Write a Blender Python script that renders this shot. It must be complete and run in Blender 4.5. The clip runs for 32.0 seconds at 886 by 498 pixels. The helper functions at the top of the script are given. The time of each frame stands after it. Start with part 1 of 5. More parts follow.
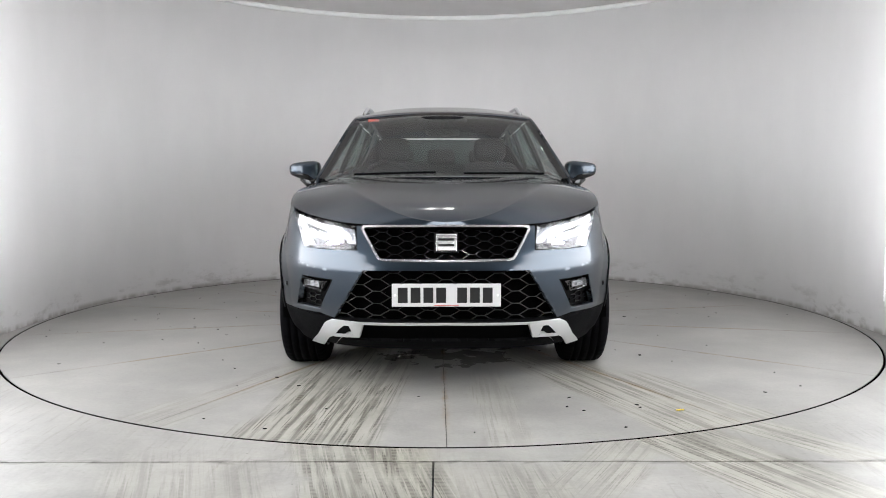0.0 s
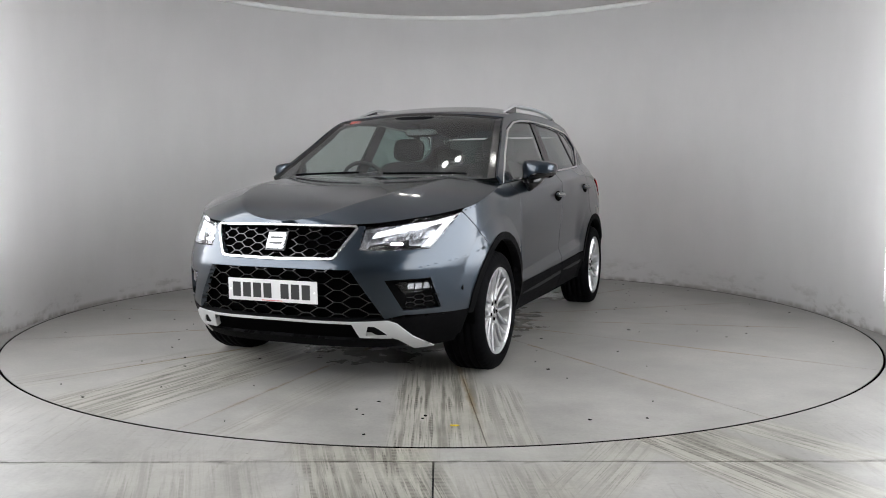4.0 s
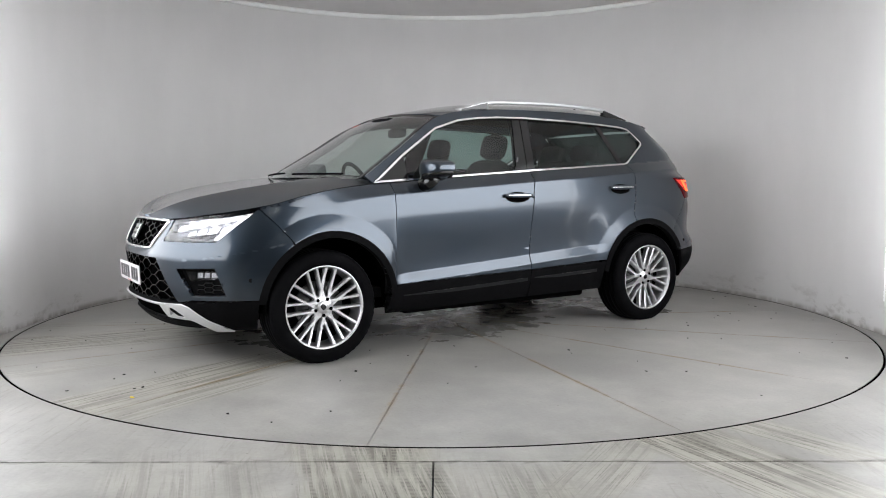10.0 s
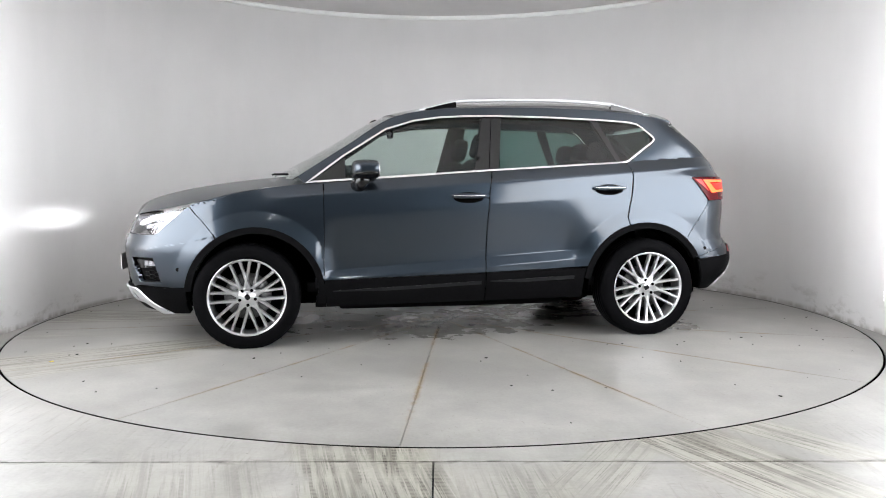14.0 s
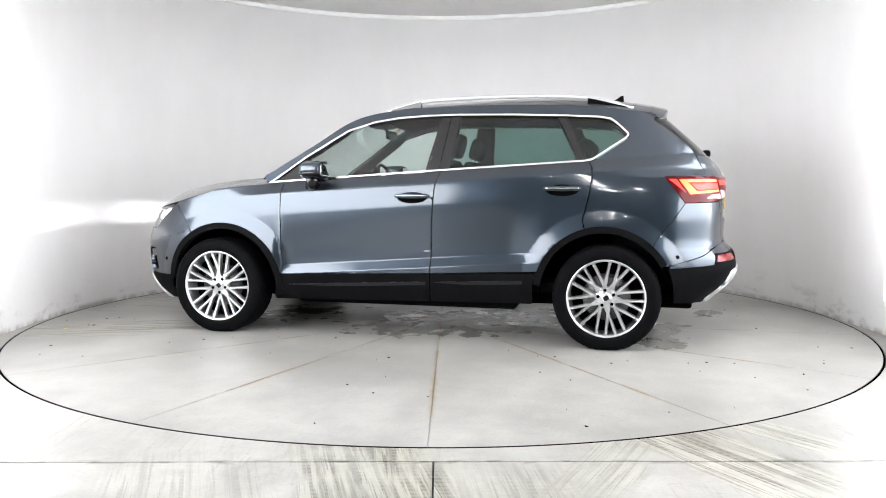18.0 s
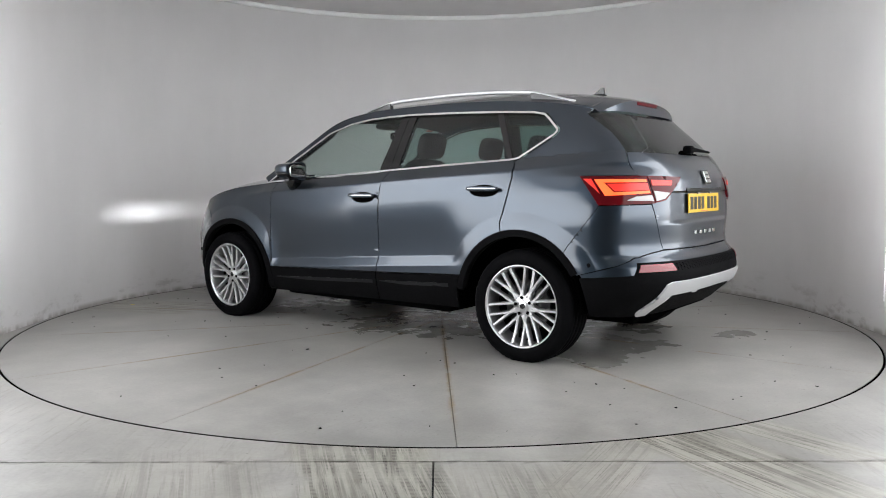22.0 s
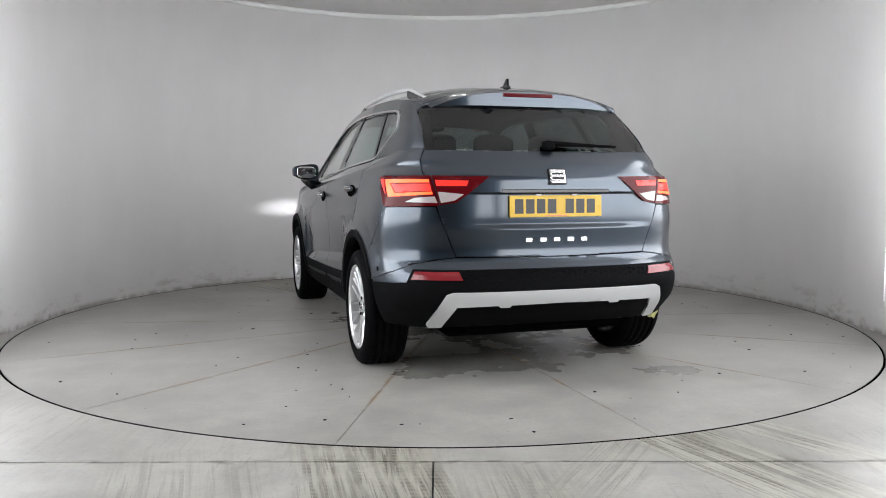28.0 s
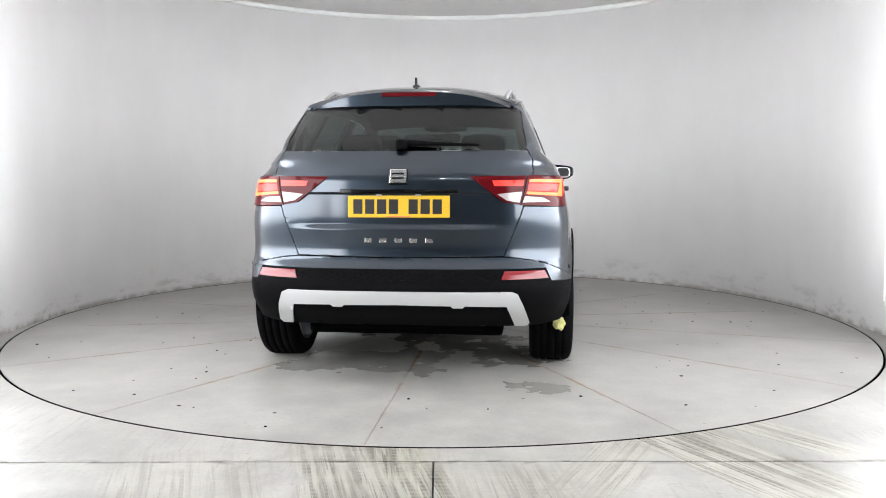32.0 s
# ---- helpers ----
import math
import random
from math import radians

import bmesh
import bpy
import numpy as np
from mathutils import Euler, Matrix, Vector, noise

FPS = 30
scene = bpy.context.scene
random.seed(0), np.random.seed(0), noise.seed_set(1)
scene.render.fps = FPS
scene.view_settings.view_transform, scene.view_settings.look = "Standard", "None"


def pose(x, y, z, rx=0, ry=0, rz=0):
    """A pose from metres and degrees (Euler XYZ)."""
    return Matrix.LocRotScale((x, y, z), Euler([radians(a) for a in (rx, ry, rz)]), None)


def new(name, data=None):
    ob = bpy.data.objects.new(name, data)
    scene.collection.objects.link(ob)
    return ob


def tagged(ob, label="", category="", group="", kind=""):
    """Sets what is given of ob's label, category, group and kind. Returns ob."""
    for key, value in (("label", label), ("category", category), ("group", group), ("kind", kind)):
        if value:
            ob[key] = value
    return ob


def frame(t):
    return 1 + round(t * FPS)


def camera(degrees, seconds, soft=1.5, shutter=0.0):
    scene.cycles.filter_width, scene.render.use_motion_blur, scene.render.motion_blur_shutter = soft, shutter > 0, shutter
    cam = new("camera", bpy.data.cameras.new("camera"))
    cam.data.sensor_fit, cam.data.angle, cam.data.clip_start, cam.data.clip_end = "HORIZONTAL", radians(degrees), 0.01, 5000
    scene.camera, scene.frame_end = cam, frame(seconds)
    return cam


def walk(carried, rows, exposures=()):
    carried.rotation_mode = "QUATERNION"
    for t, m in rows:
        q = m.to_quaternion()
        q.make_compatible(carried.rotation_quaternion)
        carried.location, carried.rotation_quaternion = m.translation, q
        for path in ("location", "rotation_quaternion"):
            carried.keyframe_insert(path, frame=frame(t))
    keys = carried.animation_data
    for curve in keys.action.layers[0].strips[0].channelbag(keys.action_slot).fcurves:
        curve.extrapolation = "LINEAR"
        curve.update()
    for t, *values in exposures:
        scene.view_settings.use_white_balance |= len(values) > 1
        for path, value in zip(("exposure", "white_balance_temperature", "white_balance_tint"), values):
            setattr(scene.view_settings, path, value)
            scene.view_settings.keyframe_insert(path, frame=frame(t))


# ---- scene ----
SECONDS = 32.0
cam = camera(58.46, SECONDS, soft=1.0)
EYE = pose(0.0, -5.988, 1.039, 90 - 4.872, 0.041, -0.128)
walk(cam, [(0.0, EYE), (SECONDS, EYE)],
     exposures=[(0.0, -0.27), (1.0, -0.22), (2.0, -0.5), (3.0, -0.74), (4.0, -0.66), (6.0, -0.48), (7.0, -0.34), (8.0, -0.24), (9.0, -0.44),
                (10.0, -0.59), (11.0, -0.71), (12.0, -0.67), (13.0, -0.52), (14.5, 0.02), (16.5, 0.44), (18.0, 0.32), (19.0, 0.06), (20.0, -0.36),
                (21.0, -0.6), (23.0, -0.74), (25.0, -0.57), (28.0, -0.56), (29.0, -0.44), (30.0, -0.19), (31.0, 0.06), (SECONDS, 0.06)])

# ---- light ----
world = bpy.data.worlds.new("world")
scene.world = world
world.use_nodes = True
world.node_tree.nodes["Background"].inputs[0].default_value = (0.9, 0.95, 1.0, 1)
world.node_tree.nodes["Background"].inputs[1].default_value = 0.05

STRIP_POWER = 8.4
TUBE_POWER = 10.0
SPOT_POWER = 60.0
DOWN_POWER = 480.0

# ---- materials ----
MATS = {}


def mat(name, base=(0.5, 0.5, 0.5), rough=0.5, metal=0.0, **kw):
    """A node material: base colour with grain and stains at two scales, relief, coat, glow."""
    if name in MATS:
        return MATS[name]
    m = bpy.data.materials.new(name)
    m.use_nodes = True
    nt = m.node_tree
    b = nt.nodes["Principled BSDF"]
    b.inputs["Base Color"].default_value = (*base, 1)
    b.inputs["Roughness"].default_value = rough
    b.inputs["Metallic"].default_value = metal
    for key in ("Coat Weight", "Coat Roughness", "Transmission Weight", "IOR", "Emission Strength", "Specular IOR Level", "Alpha"):
        if key in kw:
            b.inputs[key].default_value = kw[key]
    if "Emission" in kw:
        b.inputs["Emission Color"].default_value = (*kw["Emission"], 1)
    tc = nt.nodes.new("ShaderNodeTexCoord")
    if kw.get("vary"):
        amount, scale = kw["vary"]
        n1 = nt.nodes.new("ShaderNodeTexNoise")
        n1.inputs["Scale"].default_value = scale
        n1.inputs["Detail"].default_value = 6
        n2 = nt.nodes.new("ShaderNodeTexNoise")
        n2.inputs["Scale"].default_value = scale * 9
        n2.inputs["Detail"].default_value = 3
        nt.links.new(tc.outputs["Object"], n1.inputs["Vector"])
        nt.links.new(tc.outputs["Object"], n2.inputs["Vector"])
        add = nt.nodes.new("ShaderNodeMath")
        add.operation = "ADD"
        nt.links.new(n1.outputs["Fac"], add.inputs[0])
        nt.links.new(n2.outputs["Fac"], add.inputs[1])
        mr = nt.nodes.new("ShaderNodeMapRange")
        mr.inputs["From Min"].default_value, mr.inputs["From Max"].default_value = 0.7, 1.3
        mr.inputs["To Min"].default_value, mr.inputs["To Max"].default_value = 1 - amount, 1 + amount
        nt.links.new(add.outputs[0], mr.inputs["Value"])
        mul = nt.nodes.new("ShaderNodeVectorMath")
        mul.operation = "SCALE"
        mul.inputs[0].default_value = base
        nt.links.new(mr.outputs[0], mul.inputs["Scale"])
        nt.links.new(mul.outputs[0], b.inputs["Base Color"])
    if kw.get("bump"):
        strength, scale = kw["bump"]
        n3 = nt.nodes.new("ShaderNodeTexNoise")
        n3.inputs["Scale"].default_value = scale
        n3.inputs["Detail"].default_value = 4
        nt.links.new(tc.outputs["Object"], n3.inputs["Vector"])
        bp = nt.nodes.new("ShaderNodeBump")
        bp.inputs["Strength"].default_value = strength
        bp.inputs["Distance"].default_value = 0.002
        nt.links.new(n3.outputs["Fac"], bp.inputs["Height"])
        nt.links.new(bp.outputs[0], b.inputs["Normal"])
    MATS[name] = m
    return m


PAINT = mat("metallic_paint", (0.028, 0.039, 0.053), 0.34, 0.95, **{"Coat Weight": 1.0, "Coat Roughness": 0.075})
BLACK = mat("black_plastic", (0.004, 0.004, 0.0044), 0.55, vary=(0.2, 6), bump=(0.25, 400), **{"Specular IOR Level": 0.02})
GLOSS = mat("gloss_black", (0.004, 0.004, 0.0045), 0.1)
CHROME = mat("chrome", (0.82, 0.82, 0.82), 0.2, 1.0)
SATIN = mat("satin_silver", (0.56, 0.565, 0.57), 0.36, 0.5)
RUBBER = mat("tyre_rubber", (0.0035, 0.0035, 0.004), 0.6, vary=(0.25, 12), bump=(0.3, 150), **{"Specular IOR Level": 0.02})
ALLOY = mat("alloy", (0.60, 0.60, 0.61), 0.30, 0.85)
# next to no colour or sheen: paints shade in hollows; also dark bolts, rim
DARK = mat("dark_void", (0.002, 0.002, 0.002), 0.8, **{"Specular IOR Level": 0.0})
TRIM = mat("interior_trim", (0.008, 0.008, 0.009), 0.85, vary=(0.2, 20), **{"Specular IOR Level": 0.06})
CLOTH = mat("seat_cloth", (0.008, 0.008, 0.009), 0.9, vary=(0.3, 40), bump=(0.3, 300), **{"Specular IOR Level": 0.08})


def pane(name, tint, gloss=1.0):
    """Thin glass: lets tinted light through and mirrors by Fresnel."""
    m = bpy.data.materials.new(name)
    m.use_nodes = True
    nt = m.node_tree
    nt.nodes.remove(nt.nodes["Principled BSDF"])
    tr = nt.nodes.new("ShaderNodeBsdfTransparent")
    tr.inputs[0].default_value = (*tint, 1)
    gl = nt.nodes.new("ShaderNodeBsdfGlossy")
    gl.inputs["Roughness"].default_value = 0.01
    gl.inputs["Color"].default_value = (gloss, gloss, gloss, 1)
    lw = nt.nodes.new("ShaderNodeLayerWeight")
    lw.inputs["Blend"].default_value = 0.5
    pw = nt.nodes.new("ShaderNodeMath")
    pw.operation = "POWER"
    pw.inputs[1].default_value = 3.6
    fz = nt.nodes.new("ShaderNodeMath")
    fz.operation = "MULTIPLY_ADD"
    fz.inputs[1].default_value, fz.inputs[2].default_value = 0.95, 0.036
    nt.links.new(lw.outputs["Facing"], pw.inputs[0])
    nt.links.new(pw.outputs[0], fz.inputs[0])
    mx = nt.nodes.new("ShaderNodeMixShader")
    nt.links.new(fz.outputs[0], mx.inputs[0])
    nt.links.new(tr.outputs[0], mx.inputs[1])
    nt.links.new(gl.outputs[0], mx.inputs[2])
    nt.links.new(mx.outputs[0], nt.nodes["Material Output"].inputs[0])
    return m


GLASS = pane("clear_glass", (0.74, 0.82, 0.79))
TINT = pane("tinted_glass", (0.30, 0.44, 0.41))
TINTR = pane("rear_tinted_glass", (0.07, 0.10, 0.095), 0.8)
LENS = pane("lamp_lens", (0.93, 0.93, 0.95))
CEILM = mat("booth_ceiling", (0.66, 0.64, 0.635), 0.7, vary=(0.03, 0.6))
class Nodes:
    """Short hand for wiring maths in a material."""

    def __init__(self, name, rough):
        self.m = bpy.data.materials.new(name)
        self.m.use_nodes = True
        self.nt = self.m.node_tree
        self.b = self.nt.nodes["Principled BSDF"]
        self.b.inputs["Roughness"].default_value = rough
        tc = self.nt.nodes.new("ShaderNodeTexCoord")
        sp = self.nt.nodes.new("ShaderNodeSeparateXYZ")
        self.nt.links.new(tc.outputs["Object"], sp.inputs[0])
        self.x, self.y, self.z, self.co = sp.outputs[0], sp.outputs[1], sp.outputs[2], tc.outputs["Object"]

    def put(self, sock, v):
        if isinstance(v, (int, float)):
            sock.default_value = v
        else:
            self.nt.links.new(v, sock)

    def op(self, kind, a, b=0.0, c=0.0):
        n = self.nt.nodes.new("ShaderNodeMath")
        n.operation = kind
        for s, v in zip(n.inputs, (a, b, c)):
            self.put(s, v)
        return n.outputs[0]

    def ramp(self, v, lo, hi, to0=0.0, to1=1.0):
        n = self.nt.nodes.new("ShaderNodeMapRange")
        n.interpolation_type = "SMOOTHSTEP"
        for k, q in zip(("Value", "From Min", "From Max", "To Min", "To Max"), (v, lo, hi, to0, to1)):
            self.put(n.inputs[k], q)
        return n.outputs[0]

    def noise(self, u, v, w=0.0, detail=3, scale=1.0, rough=0.55):
        c = self.nt.nodes.new("ShaderNodeCombineXYZ")
        for s, q in zip(c.inputs, (u, v, w)):
            self.put(s, q)
        n = self.nt.nodes.new("ShaderNodeTexNoise")
        n.inputs["Scale"].default_value, n.inputs["Detail"].default_value, n.inputs["Roughness"].default_value = scale, detail, rough
        self.nt.links.new(c.outputs[0], n.inputs["Vector"])
        return n.outputs["Fac"]

    def mix(self, f, a, b):
        n = self.nt.nodes.new("ShaderNodeMix")
        n.data_type = "RGBA"
        self.put(n.inputs[0], f)
        for s, v in ((n.inputs[6], a), (n.inputs[7], b)):
            if isinstance(v, tuple):
                s.default_value = (*v, 1)
            else:
                self.nt.links.new(v, s)
        return n.outputs[2]

    def scaled(self, col, f):
        n = self.nt.nodes.new("ShaderNodeVectorMath")
        n.operation = "SCALE"
        self.nt.links.new(col, n.inputs[0])
        self.put(n.inputs["Scale"], f)
        return n.outputs[0]

    def bump(self, h, strength, dist=0.003):
        n = self.nt.nodes.new("ShaderNodeBump")
        n.inputs["Strength"].default_value, n.inputs["Distance"].default_value = strength, dist
        self.nt.links.new(h, n.inputs["Height"])
        self.nt.links.new(n.outputs[0], self.b.inputs["Normal"])


def concrete(name, tracks, wet=(), joints=0, seam=None, tint=(0.306, 0.298, 0.279)):
    """Worn concrete: clouding, pits, tyre tracks (x0, slope, half width, y from, y to, strength), damp patches and rusty joints."""
    g = Nodes(name, 0.4)
    big = g.noise(g.x, g.y, 0.0, 5, 0.9)
    mid = g.noise(g.x, g.y, 3.0, 6, 5.0, 0.65)
    fine = g.noise(g.x, g.y, 7.0, 3, 60.0)
    col = g.mix(g.ramp(big, 0.35, 0.68), tint, tuple(c * 0.74 for c in tint))
    f = g.op("MULTIPLY", g.ramp(mid, 0.25, 0.75, 0.80, 1.16), g.ramp(fine, 0.2, 0.8, 0.94, 1.05))
    pits = g.ramp(g.noise(g.x, g.y, 1.0, 2, 26.0), 0.74, 0.79, 1.0, 0.55)
    f = g.op("MULTIPLY", f, pits)
    gloss = g.op("ADD", g.ramp(mid, 0.3, 0.7, 0.0, 0.12), g.ramp(g.noise(g.x, g.y, 21.0, 3, 1.1), 0.25, 0.75, 0.27, 0.36))
    marks = 0.0
    for x0, slope, half, ya, yb, amount in tracks:
        u = g.op("SUBTRACT", g.op("SUBTRACT", g.x, x0), g.op("MULTIPLY", g.op("ADD", g.y, 2.2), slope))
        edge = g.op("MULTIPLY", g.noise(g.x, g.y, 5.0, 4, 2.5), 0.22)
        m = g.ramp(g.op("ADD", g.op("ABSOLUTE", u), g.op("SUBTRACT", edge, 0.11)), half * 1.05, half * 0.7)
        m = g.op("MULTIPLY", m, g.op("MULTIPLY", g.ramp(g.y, ya, ya + 0.25), g.ramp(g.y, yb, yb - 0.3)))
        lines = g.ramp(g.noise(g.op("MULTIPLY", u, 26.0), g.op("MULTIPLY", g.y, 0.9), x0, 4, 1.0, 0.7), 0.45, 0.62)
        thin = g.ramp(g.noise(g.op("MULTIPLY", u, 75.0), g.op("MULTIPLY", g.y, 2.2), x0 + 4, 2, 1.0), 0.52, 0.62)
        blocks = g.ramp(g.op("SINE", g.op("ADD", g.op("MULTIPLY", g.y, 190.0), g.op("MULTIPLY", mid, 9.0))), 0.0, 0.5, 0.7, 1.0)
        patch = g.ramp(g.noise(g.x, g.y, x0 * 3, 3, 2.2), 0.32, 0.54, 0.25, 1.0)
        dark = g.op("MULTIPLY", g.op("MAXIMUM", g.op("MULTIPLY", lines, 0.75), g.op("MULTIPLY", thin, blocks)), patch)
        dark = g.op("MULTIPLY", g.op("MULTIPLY", dark, m), amount)
        marks = g.op("MAXIMUM", marks, dark)
        col = g.mix(g.op("MULTIPLY", m, 0.5 * amount), col, (0.345, 0.33, 0.285))
    fleck = g.op("MULTIPLY", g.ramp(g.noise(g.op("MULTIPLY", g.x, 22.0), g.op("MULTIPLY", g.y, 60.0), 11.0, 2, 1.0), 0.645, 0.70), g.ramp(g.noise(g.x, g.y, 13.0, 3, 1.6), 0.40, 0.58))
    marks = g.op("MAXIMUM", marks, g.op("MULTIPLY", fleck, 0.28))
    col = g.mix(g.op("MULTIPLY", marks, 0.82), col, (0.075, 0.070, 0.054))
    if seam is not None:
        # trodden-in dirt: fine streaks all over, dark crumbs along the joint
        streak = g.ramp(g.noise(g.op("MULTIPLY", g.x, 38.0), g.op("MULTIPLY", g.y, 3.0), 31.0, 4, 1.0, 0.7), 0.50, 0.72)
        worn = g.ramp(g.noise(g.x, g.y, 33.0, 3, 1.3), 0.35, 0.6)
        col = g.mix(g.op("MULTIPLY", g.op("MULTIPLY", streak, worn), 0.45), col, (0.12, 0.113, 0.09))
        crumbs = g.op("MULTIPLY", g.ramp(g.op("ABSOLUTE", g.op("SUBTRACT", g.y, seam)), 0.035, 0.004), g.ramp(g.noise(g.op("MULTIPLY", g.x, 9.0), g.op("MULTIPLY", g.y, 26.0), 35.0, 3, 1.0), 0.50, 0.62))
        col = g.mix(g.op("MULTIPLY", crumbs, 0.6), col, (0.06, 0.055, 0.045))
    for wx, wy, wr, amount in wet:
        dx, dy = g.op("SUBTRACT", g.x, wx), g.op("SUBTRACT", g.y, wy)
        d = g.op("ADD", g.op("SQRT", g.op("ADD", g.op("MULTIPLY", dx, dx), g.op("MULTIPLY", dy, dy))), g.op("MULTIPLY", g.op("SUBTRACT", g.noise(g.x, g.y, wx, 4, 4.5, 0.6), 0.5), wr * 2.0))
        m = g.op("MULTIPLY", g.ramp(d, wr * 1.25, wr * 0.3), amount)
        col = g.mix(g.op("MULTIPLY", m, 0.8), col, (0.16, 0.156, 0.14))
        gloss = g.op("SUBTRACT", gloss, g.op("MULTIPLY", m, 0.25))
    if joints:
        r = g.op("SQRT", g.op("ADD", g.op("MULTIPLY", g.x, g.x), g.op("MULTIPLY", g.y, g.y)))
        step = 2 * math.pi / joints
        a = g.op("FRACT", g.op("ADD", g.op("DIVIDE", g.op("ARCTAN2", g.y, g.x), step), 20.0))
        d = g.op("MULTIPLY", g.op("MULTIPLY", g.op("ABSOLUTE", g.op("SUBTRACT", a, 0.5)), step), r)
        d = g.op("ADD", d, g.op("MULTIPLY", g.noise(g.x, g.y, 2.0, 4, 14.0), 0.03))
        rust = g.op("MULTIPLY", g.ramp(d, 0.040, 0.011), g.ramp(g.noise(g.x, g.y, 9.0, 5, 3.6, 0.65), 0.40, 0.56))
        rust = g.op("MULTIPLY", rust, g.ramp(r, 2.85, 2.2, 0.15, 1.0))
        col = g.mix(g.op("MULTIPLY", rust, 0.9), col, (0.20, 0.14, 0.065))
    col = g.scaled(col, f)
    g.nt.links.new(col, g.b.inputs["Base Color"])
    g.nt.links.new(gloss, g.b.inputs["Roughness"])
    g.bump(g.op("ADD", g.op("MULTIPLY", mid, 0.5), fine), 0.08)
    return g.m


FLOORM = concrete("concrete_floor", [(-0.50, -0.22, 0.30, -5, -2.7, 1.2), (-0.26, -0.12, 0.10, -3.4, -2.6, 1.3), (0.62, -0.55, 0.26, -5, -2.5, 1.25), (0.05, -0.1, 0.3, -6, -3.0, 0.6), (0.95, -0.75, 0.16, -5, -2.2, 1.0), (1.15, 0.55, 0.16, -5, -2.4, 0.7), (-1.2, -0.3, 0.35, -6, -2.9, 0.5)], seam=-3.12)
TABLEM = concrete("table_concrete", [(-0.52, 0.10, 0.33, -3.1, -1.0, 1.25), (0.88, -0.42, 0.26, -3.1, -1.2, 1.15), (1.22, -0.45, 0.10, -3.1, -1.6, 0.8), (0.25, 0.0, 0.12, -3.1, -1.6, 0.4), (-1.1, 0.5, 0.16, -3.0, -1.3, 0.45)],
                  wet=[(-0.66, 2.0, 0.26, 0.6), (0.1, 1.45, 0.4, 0.6), (-0.5, 1.3, 0.4, 0.6), (0.55, 1.5, 0.3, 0.7), (0.2, 0.0, 0.7, 0.7), (-0.2, 0.7, 0.5, 0.6), (0.0, -1.2, 0.5, 0.5)], joints=14)


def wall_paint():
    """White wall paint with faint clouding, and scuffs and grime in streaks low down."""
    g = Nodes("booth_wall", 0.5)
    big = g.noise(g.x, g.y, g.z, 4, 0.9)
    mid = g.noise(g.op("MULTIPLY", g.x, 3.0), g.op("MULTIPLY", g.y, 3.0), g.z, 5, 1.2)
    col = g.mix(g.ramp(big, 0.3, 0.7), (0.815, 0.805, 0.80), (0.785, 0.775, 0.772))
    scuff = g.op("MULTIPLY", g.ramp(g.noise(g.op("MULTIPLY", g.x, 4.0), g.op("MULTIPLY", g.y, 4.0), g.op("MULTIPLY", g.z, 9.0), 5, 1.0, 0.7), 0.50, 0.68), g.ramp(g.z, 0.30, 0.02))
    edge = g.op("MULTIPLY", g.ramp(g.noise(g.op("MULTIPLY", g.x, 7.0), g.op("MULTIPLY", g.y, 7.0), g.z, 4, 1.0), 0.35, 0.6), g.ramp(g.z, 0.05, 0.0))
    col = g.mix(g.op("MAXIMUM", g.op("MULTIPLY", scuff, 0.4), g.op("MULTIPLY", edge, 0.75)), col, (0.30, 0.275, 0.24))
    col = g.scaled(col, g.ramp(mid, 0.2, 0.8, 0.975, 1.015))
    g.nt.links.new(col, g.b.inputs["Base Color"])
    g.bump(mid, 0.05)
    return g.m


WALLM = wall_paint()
# unseen surfaces round the camera: their dark colour stands in for missing light
ROOMM = mat("unlit_room_dark", (0.05, 0.05, 0.051), 0.8, vary=(0.1, 1.5))
ROOMC = mat("unlit_room_ceiling", (0.08, 0.08, 0.082), 0.8, vary=(0.1, 1.5))
FLANKM = mat("flank_paint", (0.74, 0.735, 0.73), 0.6, vary=(0.04, 1.2))
WHITE = mat("white_trim", (0.85, 0.85, 0.84), 0.4)


def diffuser(name, power, across, mid, half):
    """Lit cloth that is brightest in its middle and falls off towards its edges."""
    g = Nodes(name, 0.5)
    u = g.op("ABSOLUTE", g.op("SUBTRACT", across(g), mid[0]))
    v = g.op("ABSOLUTE", g.op("SUBTRACT", g.z, mid[1]))
    glow = g.op("MULTIPLY", g.ramp(u, half[0], half[0] * 0.85), g.ramp(v, half[1], half[1] * 0.55))
    g.b.inputs["Base Color"].default_value = (0.8, 0.8, 0.8, 1)
    g.b.inputs["Emission Color"].default_value = (0.965, 0.985, 1.02, 1)
    g.nt.links.new(g.op("MULTIPLY", g.op("ADD", g.op("MULTIPLY", glow, 0.95), 0.05), power), g.b.inputs["Emission Strength"])
    return g.m


LIGHTM = diffuser("light_diffuser", STRIP_POWER, lambda g: g.y, (0.0, 0.03), (4.35, 1.25))
TUBEM = diffuser("wash_strip", TUBE_POWER, lambda g: g.x, (0.0, 0.0), (0.12, 1.32))
DOWNM = mat("downlight_glass", (1, 1, 1), 0.5, Emission=(1.0, 0.985, 0.96), **{"Emission Strength": DOWN_POWER})
BULBM = mat("bulb", (1, 1, 1), 0.5, Emission=(1.0, 0.97, 0.93), **{"Emission Strength": SPOT_POWER})
LAMPM = mat("headlamp_led", (1, 1, 1), 0.4, Emission=(0.95, 0.97, 1.0), **{"Emission Strength": 2.2})
BEAMM = mat("headlamp_projector", (1, 1, 1), 0.4, Emission=(0.97, 0.98, 1.0), **{"Emission Strength": 15000})
TAILM2 = mat("tail_led_deep", (0.7, 0.02, 0.01), 0.4, Emission=(1.0, 0.03, 0.02), **{"Emission Strength": 0.35})
